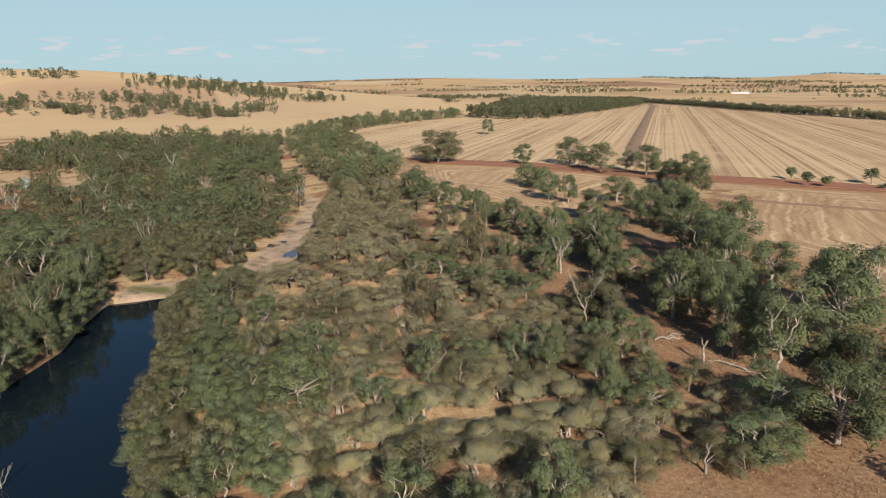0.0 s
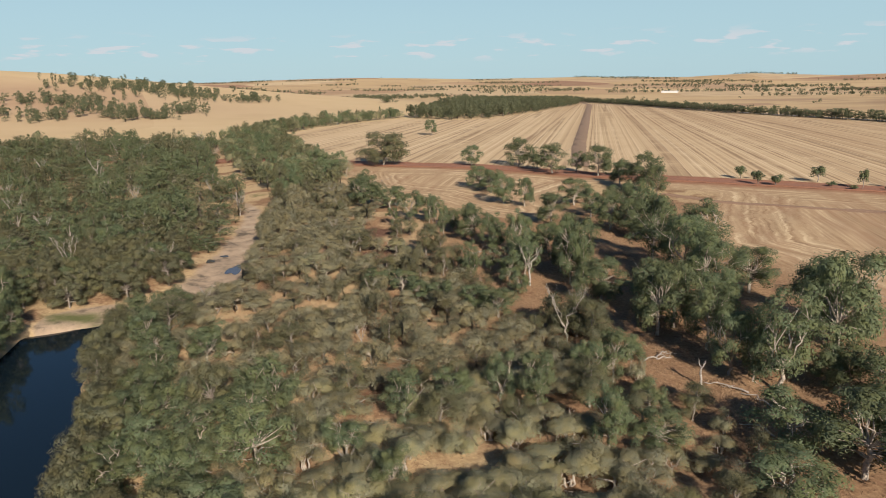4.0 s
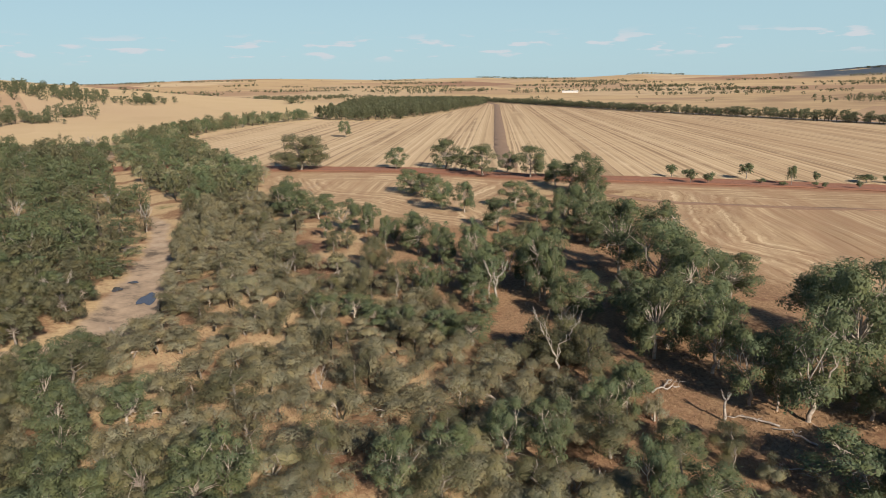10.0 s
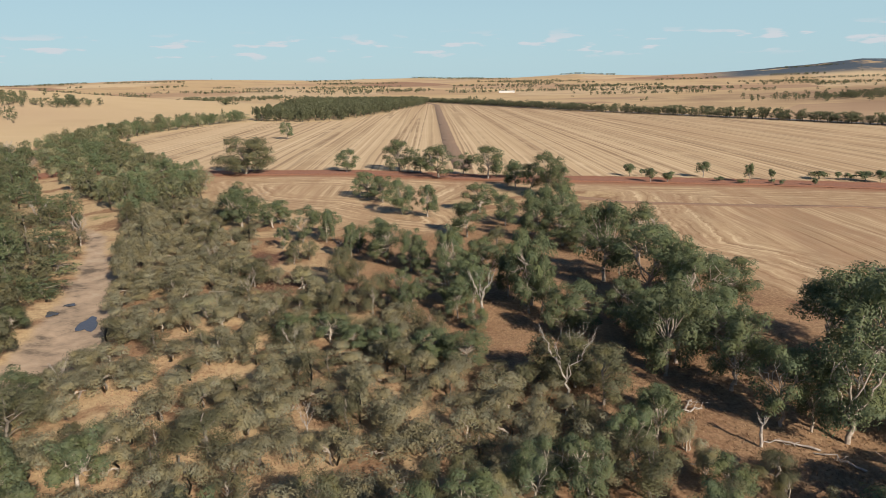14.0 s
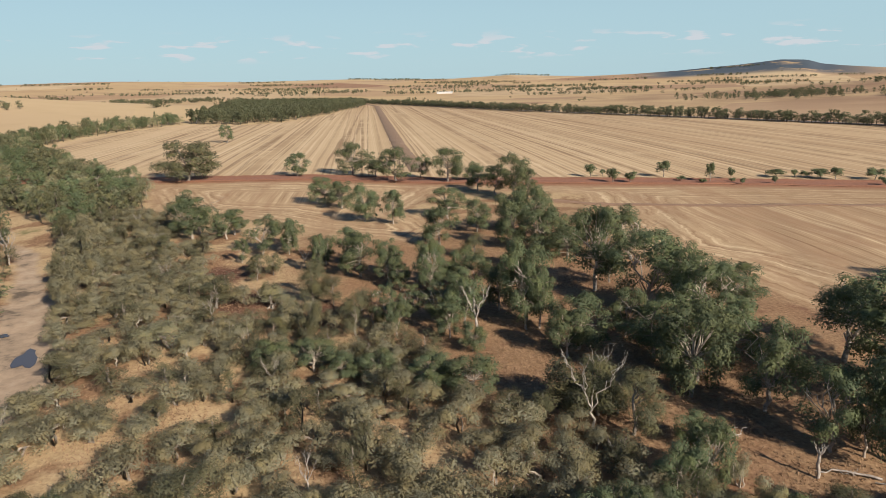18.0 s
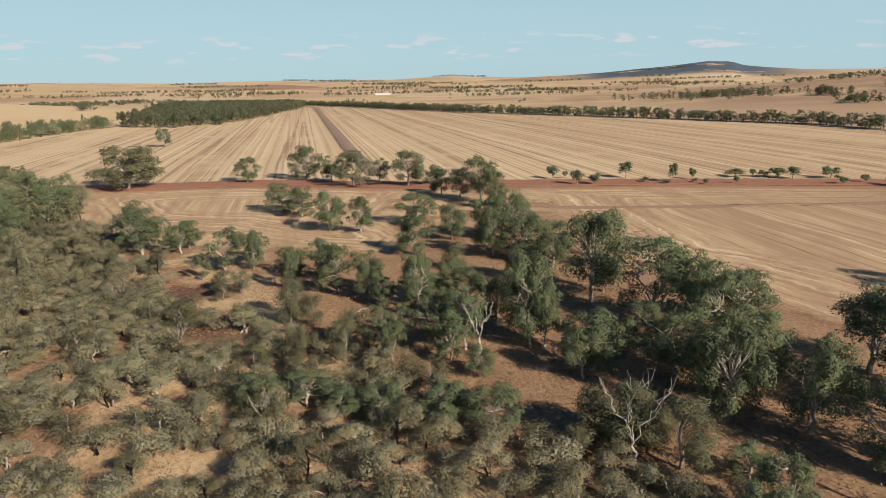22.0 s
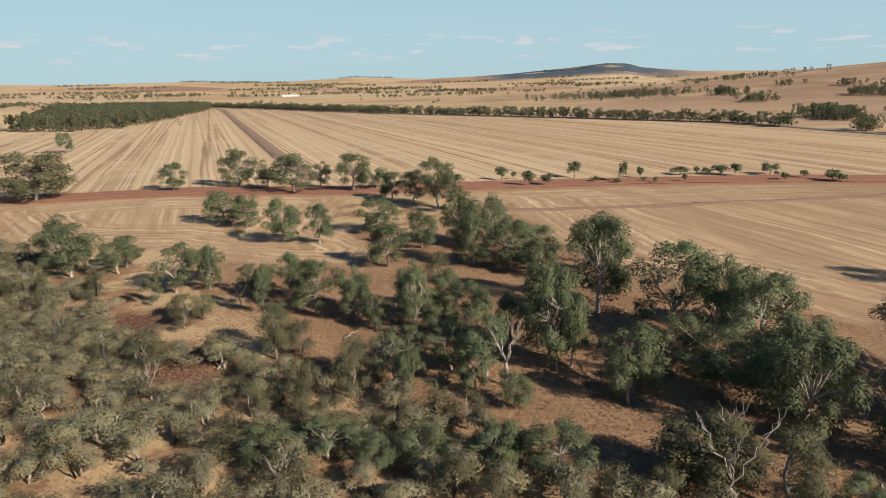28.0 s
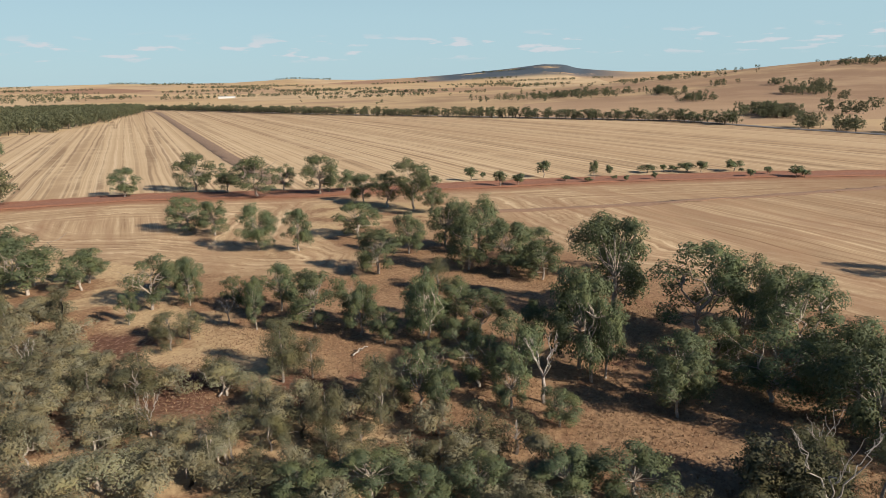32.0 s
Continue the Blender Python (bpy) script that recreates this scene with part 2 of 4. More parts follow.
    def wheel_lines(across, along, centre, half, amount, colour, under):
        """Thin lines where a slow noise across the rows passes a value."""
        v = noise_node(n, l, swath(across, along), 1.0, 1)
        gap = calc(n, l, "ABSOLUTE", calc(n, l, "SUBTRACT", v, centre))
        twin = calc(n, l, "ABSOLUTE", calc(n, l, "SUBTRACT", gap, half * 2.2))
        return mix(n, l, calc(n, l, "MULTIPLY", step(n, l, twin, half, half * 0.35), calc(n, l, "MULTIPLY", step(n, l, blot, 0.30, 0.55), amount)), under, colour)
    stub = wheel_lines(30.0, 3200, 0.50, 0.016, 0.75, (0.26, 0.175, 0.105), stub)
    stub = wheel_lines(17.0, 4200, 0.44, 0.024, 0.45, (0.29, 0.195, 0.115), stub)
    thin = noise_node(n, l, swath(1.5, 900), 1.0, 2)
    stub = mix(n, l, calc(n, l, "MULTIPLY", step(n, l, thin, 0.56, 0.66), 0.40), stub, (0.74, 0.605, 0.41))
    # near paddock: rows run north, headland rounds follow the fence and trees
    fence = attr("near_field")
    ring = n.new("ShaderNodeCombineXYZ")
    l.new(calc(n, l, "ADD", calc(n, l, "MULTIPLY", fence, 0.42), calc(n, l, "MULTIPLY", mid, 2.0)), ring.inputs[0])
    l.new(calc(n, l, "MULTIPLY", big, 4.0), ring.inputs[1])
    rounds = noise_node(n, l, ring.outputs[0], 1.0, 3, 0.7)
    straight = noise_node(n, l, swath(2.4, 170), 1.0, 4, 0.75)
    rows2 = mix(n, l, step(n, l, calc(n, l, "ADD", fence, calc(n, l, "MULTIPLY", wob, 1.5)), -40, -22), straight, rounds)
    wide2 = noise_node(n, l, swath(13.0, 110), 1.0, 4, 0.65)
    pad = ramp(n, l, rows2, [(0.32, (0.24, 0.150, 0.088)), (0.44, (0.395, 0.275, 0.163)), (0.54, (0.475, 0.345, 0.210)), (0.66, (0.64, 0.505, 0.325))])
    pad = mix(n, l, calc(n, l, "MULTIPLY", step(n, l, wide2, 0.46, 0.64), 0.65), pad, (0.33, 0.205, 0.122))
    pad = mix(n, l, calc(n, l, "MULTIPLY", step(n, l, blot, 0.50, 0.68), 0.5), pad, (0.35, 0.215, 0.128))
    pad = mix(n, l, calc(n, l, "MULTIPLY", attr("east"), 0.7), pad, (0.285, 0.178, 0.104))
    pad = mix(n, l, calc(n, l, "MULTIPLY", step(n, l, fine, 0.52, 0.75), 0.30), pad, (0.56, 0.43, 0.27))
    # far paddocks
    vo = n.new("ShaderNodeTexVoronoi")
    vo.inputs["Scale"].default_value = 0.0021
    l.new(pos, vo.inputs["Vector"])
    sep = n.new("ShaderNodeSeparateColor")
    l.new(vo.outputs["Color"], sep.inputs[0])
    far = ramp(n, l, sep.outputs[0], [(0.0, (0.50, 0.36, 0.20)), (0.35, (0.56, 0.42, 0.24)), (0.6, (0.40, 0.26, 0.16)), (0.8, (0.60, 0.47, 0.29)), (1.0, (0.30, 0.175, 0.115))])
    far = mix(n, l, calc(n, l, "MULTIPLY", step(n, l, big, 0.4, 0.7), 0.3), far, (0.46, 0.32, 0.20))
    far = mix(n, l, calc(n, l, "MULTIPLY", mid, 0.2), far, (0.36, 0.25, 0.15))
    far = mix(n, l, calc(n, l, "MULTIPLY", step(n, l, noise_node(n, l, pos, 0.0045, 5), 0.48, 0.62), 0.35), far, (0.31, 0.205, 0.135))
    far = mix(n, l, calc(n, l, "MULTIPLY", attr("gold"), 0.8), far, mix(n, l, big, (0.52, 0.385, 0.215), (0.62, 0.48, 0.29)))
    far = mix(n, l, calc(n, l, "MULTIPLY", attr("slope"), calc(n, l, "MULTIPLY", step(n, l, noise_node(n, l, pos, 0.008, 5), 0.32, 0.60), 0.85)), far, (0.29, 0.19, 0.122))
    # wooded skyline hill; its bluish tint is distance haze put into the colour
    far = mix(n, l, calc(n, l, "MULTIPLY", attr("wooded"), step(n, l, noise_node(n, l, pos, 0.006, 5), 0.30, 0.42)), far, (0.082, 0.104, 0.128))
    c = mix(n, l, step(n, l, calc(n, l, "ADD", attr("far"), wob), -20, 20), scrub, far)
    c = mix(n, l, step(n, l, calc(n, l, "ADD", attr("main_field"), wob), 3, -3), c, stub)
    c = mix(n, l, step(n, l, calc(n, l, "ADD", attr("near_field"), wob), 4, -4), c, pad)
    # bare red shoulder of the road
    rd = calc(n, l, "ADD", calc(n, l, "ABSOLUTE", attr("road")), wob)
    c = mix(n, l, step(n, l, rd, 17, 7), c, mix(n, l, fine, (0.23, 0.105, 0.06), (0.40, 0.235, 0.145)))
    c = mix(n, l, step(n, l, calc(n, l, "ADD", attr("bare"), wob), 3, -3), c, mix(n, l, fine, (0.26, 0.12, 0.07), (0.44, 0.25, 0.155)))
    # river sand and mud
    sand = ramp(n, l, mid, [(0.34, (0.15, 0.120, 0.092)), (0.45, (0.34, 0.262, 0.188)), (0.56, (0.43, 0.325, 0.230)), (0.68, (0.48, 0.385, 0.280))])
    c = mix(n, l, step(n, l, calc(n, l, "ADD", attr("river"), calc(n, l, "MULTIPLY", wob, 0.5)), 6.5, 4.0), c, sand)
    c = mix(n, l, step(n, l, calc(n, l, "ADD", attr("green"), wob), 2, -4), c, mix(n, l, fine, (0.10, 0.115, 0.045), (0.18, 0.18, 0.08)))
    l.new(c, b.inputs["Base Color"])
    b.inputs["Roughness"].default_value = 0.95
    b.inputs["Specular IOR Level"].default_value = 0.1
    relief(n, l, b, calc(n, l, "ADD", fine, calc(n, l, "MULTIPLY", mid, 2.0)), 0.45, 0.30)
    return m


def ground_sheet():
    cx, cy = -20.0, 58.0
    turn = np.radians(np.concatenate([np.arange(-46, 88, 0.36), np.arange(88, 314, 2.2)]))
    ring = [0.02, 1.5, 3.0]
    while ring[-1] < 4930:
        ring.append(ring[-1] + max(2.2, ring[-1] * 0.016))
    ring = np.array(ring)
    a, r = np.meshgrid(turn, ring)
    x, y = cx + np.sin(a) * r, cy + np.cos(a) * r
    z = height(x, y)
    k, j = a.shape
    verts = np.stack([x, y, z], -1).reshape(-1, 3)
    verts = np.concatenate([verts, [[cx, cy, ground_z(cx, cy)]]])
    i0 = (np.arange(k - 1)[:, None] * j + np.arange(j)[None]).ravel()
    nx = (np.arange(k - 1)[:, None] * j + (np.arange(j)[None] + 1) % j).ravel()
    faces = np.stack([i0, i0 + j, nx + j, nx], 1)
    me = np_mesh("ground", verts, faces, [ground_material()], None, True)
    X, Y = verts[:, 0], verts[:, 1]
    D = np.hypot(X, Y)
    left_hill = Y * 0.1 + 560 - Y + np.minimum(0, -X - 150) * 0.6
    fields = {
        "main_field": area_gap(MAIN_FIELD, X, Y), "near_field": area_gap(NEAR_FIELD, X, Y),
        "road": line_gap(ROAD, X, Y), "river": np.abs(line_gap(RIVER, X, Y)) + smooth(225, 275, Y) * 2.5 + smooth(290, 330, Y) * smooth(470, 430, Y) * 5 - smooth(165, 185, Y) * smooth(225, 205, Y) * 2.5 - 12 * smooth(16, 6, np.hypot((X + 71) / 1.2, Y - 160)),
        "far": np.maximum(np.maximum(X - 480, D - 900), -left_hill),
        "green": np.minimum.reduce((np.hypot((X + 73) / 1.6, Y - 163.5) * 1.3 - 5, np.hypot(X + 75, Y - 327) - 6, np.hypot(X + 61, Y - 324) - 4)),
        "gold": smooth(120, 0, X) * smooth(520, 600, Y) * smooth(2600, 1700, D) * (1 - np.clip(lump(X, Y, -400, 985, 170, 105, 1.5), 0, 1)),
        "clearing": smooth(4, 22, X) * smooth(290, 250, Y),
        "litter": np.minimum(np.minimum(np.hypot(X + 6, (Y - 212) / 1.9) - 5.5, np.hypot(X + 7, (Y - 238) / 1.6) - 5), np.hypot(X - 7.9, (Y - 196.0) / 1.4) - 6),
        "bare": np.min([np.hypot(X - a, Y - c) - r for a, c, r in ((-200, 321, 16), (-269, 503, 26), (-221, 431, 18), (-179, 276, 12), (-104, 170, 6), (-99, 151, 6), (-85, 127, 4))], axis=0),
        "east": smooth(110, 330, X - 0.12 * (Y - 300)),
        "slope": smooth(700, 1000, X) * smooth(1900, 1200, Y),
        # mask of the wooded hill that is painted hazy blue
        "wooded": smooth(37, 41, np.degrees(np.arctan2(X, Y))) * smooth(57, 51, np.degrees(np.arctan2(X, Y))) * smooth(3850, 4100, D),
    }
    for name, v in fields.items():
        me.attributes.new(name, "FLOAT", "POINT").data.foreach_set("value", np.asarray(v, np.float32))
    return tagged(new("ground", me), "dry grassland, wheat stubble and red soil", "ground", kind="structure")


ground_sheet()

# ---- water ----
def water():
    m, n, l, b = material("pond_water")
    b.inputs["Base Color"].default_value = (0.006, 0.012, 0.018, 1)
    b.inputs["Roughness"].default_value = 0.06
    b.inputs["IOR"].default_value = 1.33
    relief(n, l, b, noise_node(n, l, placed(n, l), 1.2, 3), 0.03, 0.05)
    bm = bmesh.new()
    bm.faces.new([bm.verts.new((x, y, WATER_Z)) for x, y in [(0, -100), (-20, -30), (-30, 10), (-30, 80), (-40, 130), (-54, 168), (-92, 168), (-92, 130), (-88, 10), (-75, -30), (-52, -100)]])
    me = bpy.data.meshes.new("pond")
    bm.to_mesh(me)
    me.materials.append(m)
    tagged(new("pond", me), "still dark blue river pool between wooded banks", "water", kind="structure")
    mud, _, _, mb = material("muddy_water")
    mb.inputs["Base Color"].default_value = (0.085, 0.080, 0.078, 1)
    mb.inputs["Roughness"].default_value = 0.12

    def puddle(x, y, sx, sy):
        bm = bmesh.new()
        z = ground_z(x, y) + 0.14
        ring = []
        for i in range(18):
            t = i / 18 * math.tau
            k = 1 + 0.25 * math.sin(3 * t + x) + 0.12 * math.sin(5 * t + y)
            ring.append(bm.verts.new((x + math.cos(t) * sx * k, y + math.sin(t) * sy * k, z)))
        bm.faces.new(ring)
        me = bpy.data.meshes.new("puddle")
        bm.to_mesh(me)
        me.materials.append(mud)
        tagged(new("puddle", me), "shallow puddle left in the sandy riverbed", "puddle", "puddles in the riverbed", kind="structure")
    puddle(-46.5, 202, 2.0, 4.6), puddle(-54.8, 209.7, 1.2, 2.0), puddle(-52.5, 216.5, 1.6, 1.0)


water()


def strip_mesh(name, line, profile, mat, lift, step_m=5.0, wob=0.0, seed=1):
    """A band along a line, draped on the ground; profile: (offset to the left, rise) pairs."""
    pts = [Vector(p) for p in line]
    out = []
    for a, b in zip(pts, pts[1:]):
        k = max(1, int((b - a).length / step_m))
        out += [a.lerp(b, i / k) for i in range(k)]
    out.append(pts[-1])
    rnd = random.Random(seed)
    verts = []
    for i, p in enumerate(out):
        d = (out[min(i + 3, len(out) - 1)] - out[max(i - 3, 0)]).normalized()
        side = Vector((-d.y, d.x))
        for k, (o, r) in enumerate(profile):
            q = p + side * (o + (rnd.uniform(-wob, wob) if k in (0, len(profile) - 1) else 0))
            verts.append((q.x, q.y, ground_z(q.x, q.y) + lift + r * rnd.uniform(0.6, 1.2)))
    w = len(profile)
    faces = [(i * w + k, i * w + k + 1, (i + 1) * w + k + 1, (i + 1) * w + k) for i in range(len(out) - 1) for k in range(w - 1)]
    return np_mesh(name, verts, [f[::-1] for f in faces], [mat], None, True)


def earth(name, dark, light, rough_scale=0.8):
    m, n, l, b = material(name)
    pos = placed(n, l)
    f, g = noise_node(n, l, pos, rough_scale, 6, 0.7), noise_node(n, l, pos, 0.08, 3)
    c = ramp(n, l, f, [(0.3, dark), (0.7, light)])
    l.new(mix(n, l, calc(n, l, "MULTIPLY", g, 0.5), c, light), b.inputs["Base Color"])
    b.inputs["Roughness"].default_value = 0.95
    relief(n, l, b, f, 0.5, 0.2)
    return m


RED_EARTH = earth("red_earth", (0.17, 0.073, 0.042), (0.33, 0.152, 0.088))
TILLED = earth("tilled_earth", (0.165, 0.105, 0.066), (0.30, 0.200, 0.128), 1.5)
tagged(new("road", strip_mesh("road", ROAD, [(9, -0.1), (7.5, 0.55), (6, 0.1), (4.5, 0.12), (0, 0.18), (-4, 0.12), (-5, 0.45), (-6.5, -0.1)], RED_EARTH, 0.22, 4.0, 0.8)),
       "graded red dirt road with low earth banks", "dirt road", kind="structure")
WORN = earth("worn_earth", (0.20, 0.115, 0.070), (0.33, 0.21, 0.13), 0.6)
tagged(new("wheel_track", strip_mesh("wheel_track", [(112, 292), (126, 272), (150, 254), (200, 226), (259, 195), (310, 150)], [(2.6, -0.1), (1.8, 0.03), (0, 0.05), (-1.8, 0.03), (-2.6, -0.1)], WORN, 0.12, 4.0, 1.2)),
       "worn bare headland track in the paddock", "track", kind="structure")
tagged(new("ploughed_strip", strip_mesh("ploughed_strip", [(104, 384), (133, 488), (420, 1404), (470, 1640)], [(5, -0.1), (4.6, 0.05), (0, 0.1), (-4.6, 0.05), (-5, -0.1)], TILLED, 0.2, 6.0, 0.5)),
       "dark ploughed firebreak strip through the stubble", "ploughed strip", kind="structure")
ASPHALT = earth("asphalt", (0.12, 0.115, 0.11), (0.19, 0.18, 0.17), 0.5)
tagged(new("highway", strip_mesh("highway", [(505, 1650), (503, 1250), (506, 960), (527, 780), (545, 611), (558, 450), (510, 335), (488, 260), (440, 120)], [(4.5, -0.1), (4, 0.1), (-4, 0.1), (-4.5, -0.1)], ASPHALT, 0.4, 12.0)),
       "grey sealed highway behind the stubble field", "road", kind="structure")


# ---- trees ----
def tube(path, radii, sides=5):
    """Rings round a path; returns vertices and tris."""
    path = np.asarray(path, float)
    v, f = [], []
    for i, (p, r) in enumerate(zip(path, radii)):
        d = path[min(i + 1, len(path) - 1)] - path[max(i - 1, 0)]
        d = d / (np.linalg.norm(d) + 1e-9)
        a = np.cross(d, (0.3, 0.9, 0.2))
        a /= np.linalg.norm(a) + 1e-9
        b = np.cross(d, a)
        for k in range(sides):
            t = math.tau * k / sides
            v.append(p + r * (math.cos(t) * a + math.sin(t) * b))
    for i in range(len(path) - 1):
        for k in range(sides):
            p0, p1, p2, p3 = i * sides + k, i * sides + (k + 1) % sides, (i + 1) * sides + (k + 1) % sides, (i + 1) * sides + k
            f += [(p0, p1, p2), (p0, p2, p3)]
    return np.array(v), np.array(f)


def joined(parts):
    vs, fs, k = [], [], 0
    for v, f in parts:
        vs.append(v), fs.append(f + k)
        k += len(v)
    return np.concatenate(vs), np.concatenate(fs)


def limb(rng, a, b, r0, r1, bend=0.12, n=5, sides=5):
    a, b = np.asarray(a, float), np.asarray(b, float)
    t = np.linspace(0, 1, n)[:, None]
    wob = rng.normal(0, bend * np.linalg.norm(b - a) * 0.5, (n, 3)) * np.sin(t * math.pi)
    path = a + (b - a) * t + wob
    path[:, 2] += 0.08 * np.linalg.norm(b - a) * np.sin(t[:, 0] * math.pi)
    return tube(path, r0 + (r1 - r0) * t[:, 0], sides)


def leaf_cloud(rng, lobes, count, size, shape=0.5, up=0.3, shell=0.55):
    """Many small leaf sprays over the lobes; lobes: x, y, z, radius, flatness."""
    lobes = np.asarray(lobes, float)
    w = lobes[:, 3] ** 2
    i = rng.choice(len(lobes), count, p=w / w.sum())
    u = rng.normal(size=(count, 3))
    u /= np.linalg.norm(u, axis=1)[:, None]
    u[:, 2] = np.where((u[:, 2] < -0.3) & (rng.random(count) < 0.6), -u[:, 2], u[:, 2])
    r = lobes[i, 3] * (shell + (1.08 - shell) * rng.random(count) ** 0.6)
    bump = 1 + 0.22 * np.sin(u[:, 0] * 5 + i) * np.sin(u[:, 1] * 5 + 2 * i) + 0.15 * np.sin(u[:, 2] * 7 + i)
    p = lobes[i, :3] + u * (r * bump)[:, None] * np.stack([np.ones(count), np.ones(count), lobes[i, 4]], 1)
    nrm = u * 1.0 + rng.normal(0, 0.36, (count, 3)) + np.array([0, 0, up])
    nrm /= np.linalg.norm(nrm, axis=1)[:, None]
    t = np.cross(nrm, rng.normal(size=(count, 3)))
    t /= np.linalg.norm(t, axis=1)[:, None]
    b = np.cross(nrm, t)
    s = size * rng.uniform(0.6, 1.4, count)[:, None]
    v = np.stack([p - t * s, p + t * s * 0.8 - b * s * shape * 0.7, p + b * s * shape], 1).reshape(-1, 3)
    soft = u * 0.75 + nrm * 0.40 + np.array([0, 0, 0.12])
    soft /= np.linalg.norm(soft, axis=1)[:, None]
    return v, np.arange(count * 3).reshape(-1, 3), np.repeat(soft, 3, axis=0)


def gum_shape(seed, leaves, size, h=12.0, w=11.0):
    """A gum: forked pale trunk, rising limbs, foliage in many uneven clumps."""
    rng = np.random.default_rng(seed)
    lean = rng.normal(0, 0.05, 2) * h
    fork = np.array([lean[0] * 0.4, lean[1] * 0.4, h * rng.uniform(0.20, 0.30)])
    wood, lobes = [limb(rng, (0, 0, -0.4), fork, 0.027 * h, 0.020 * h, 0.10, 5, 7)], []
    mains = []
    for k in range(int(rng.integers(3, 5))):
        a = math.tau * (k + rng.uniform(-0.35, 0.35)) / 4
        mid = fork + np.array([math.cos(a) * w * 0.17, math.sin(a) * w * 0.17, h * rng.uniform(0.20, 0.34)])
        wood.append(limb(rng, fork, mid, 0.012 * h, 0.008 * h, 0.16))
        mains.append((a, mid))
    for k in range(26):
        f = rng.uniform(0.20, 0.93)
        wide = 0.5 * w * math.sqrt(max(0.05, 1 - ((f - 0.54) / 0.46) ** 2))
        a, mid = mains[k % len(mains)]
        a = a + rng.uniform(-0.95, 0.95)
        rr = wide * rng.uniform(0.35, 0.86)
        tip = np.array([lean[0] * f + math.cos(a) * rr, lean[1] * f + math.sin(a) * rr, h * f])
        wood.append(limb(rng, mid if f > 0.45 else fork, tip, 0.008 * h, 0.003 * h, 0.2, 5, 4))
        lobes.append((*tip, w * rng.uniform(0.085, 0.165), rng.uniform(0.65, 0.95)))
    for k in range(2):                       # bare limbs that show
        a = rng.uniform(0, math.tau)
        wood.append(limb(rng, fork, (math.cos(a) * w * 0.5, math.sin(a) * w * 0.5, h * rng.uniform(0.5, 0.95)), 0.009 * h, 0.002 * h, 0.25, 6, 4))
    return joined(wood), leaf_cloud(rng, lobes, leaves, size)


def scrub_shape(seed, leaves, size, h=5.0, w=6.5):
    rng = np.random.default_rng(seed)
    wood, lobes = [], []
    for k in range(int(rng.integers(3, 6))):
        a = rng.uniform(0, math.tau)
        knee = np.array([math.cos(a) * w * 0.13, math.sin(a) * w * 0.13, h * rng.uniform(0.25, 0.42)])
        wood.append(limb(rng, (math.cos(a) * 0.2, math.sin(a) * 0.2, -0.2), knee, 0.030 * h, 0.022 * h, 0.25, 5, 5))
        for q in range(3):
            a2 = a + rng.uniform(-0.9, 0.9)
            rr = w * rng.uniform(0.12, 0.40)
            tip = np.array([math.cos(a2) * rr, math.sin(a2) * rr, h * (0.80 - 0.9 * (rr / w)) * rng.uniform(0.55, 1.08)])
            wood.append(limb(rng, knee, tip, 0.016 * h, 0.006 * h, 0.3, 5, 4))
            lobes.append((*tip, w * rng.uniform(0.14, 0.22), rng.uniform(0.55, 0.8)))
    for q in range(1):                       # a bare twisted dead bough
        a = rng.uniform(0, math.tau)
        wood.append(limb(rng, (0, 0, h * 0.3), (math.cos(a) * w * 0.4, math.sin(a) * w * 0.4, h * rng.uniform(0.6, 0.92)), 0.012 * h, 0.004 * h, 0.45, 8, 4))
    return joined(wood), leaf_cloud(rng, lobes, leaves, size, 0.5, 0.4)


def sheoak_shape(seed, leaves, size, h=7.0, w=6.5):
    rng = np.random.default_rng(seed)
    wood, lobes = [limb(rng, (0, 0, -0.3), (0, 0, h * 0.85), 0.026 * h, 0.006 * h, 0.06, 6, 5)], []
    for k in range(12):
        a, f = rng.uniform(0, math.tau), rng.uniform(0.24, 0.92)
        rr = w * 0.34 * math.sin(min(1, (1.12 - f) * 1.35) * 1.5) * rng.uniform(0.5, 1.0)
        tip = np.array([math.cos(a) * rr, math.sin(a) * rr, h * f])
        wood.append(limb(rng, (0, 0, h * f * 0.7), tip, 0.009 * h, 0.003 * h, 0.1, 4, 4))
        lobes.append((*tip, w * rng.uniform(0.14, 0.20), 1.1))
    return joined(wood), leaf_cloud(rng, lobes, leaves, size, 0.28, 0.1, 0.4)


def bush_shape(seed, leaves, size, h=5.0, w=5.5):
    rng = np.random.default_rng(seed)
    wood, lobes = [limb(rng, (0, 0, -0.3), (0, 0, h * 0.5), 0.03 * h, 0.02 * h, 0.1, 4, 5)], []
    for k in range(11):
        a, f = rng.uniform(0, math.tau), rng.uniform(0.42, 0.85)
        rr = w * rng.uniform(0.08, 0.32) * (1.15 - abs(f - 0.6))
        tip = np.array([math.cos(a) * rr, math.sin(a) * rr, h * f])
        wood.append(limb(rng, (0, 0, h * 0.35), tip, 0.012 * h, 0.004 * h, 0.15, 4, 4))
        lobes.append((*tip, w * rng.uniform(0.14, 0.2), 0.85))
    return joined(wood), leaf_cloud(rng, lobes, leaves, size)


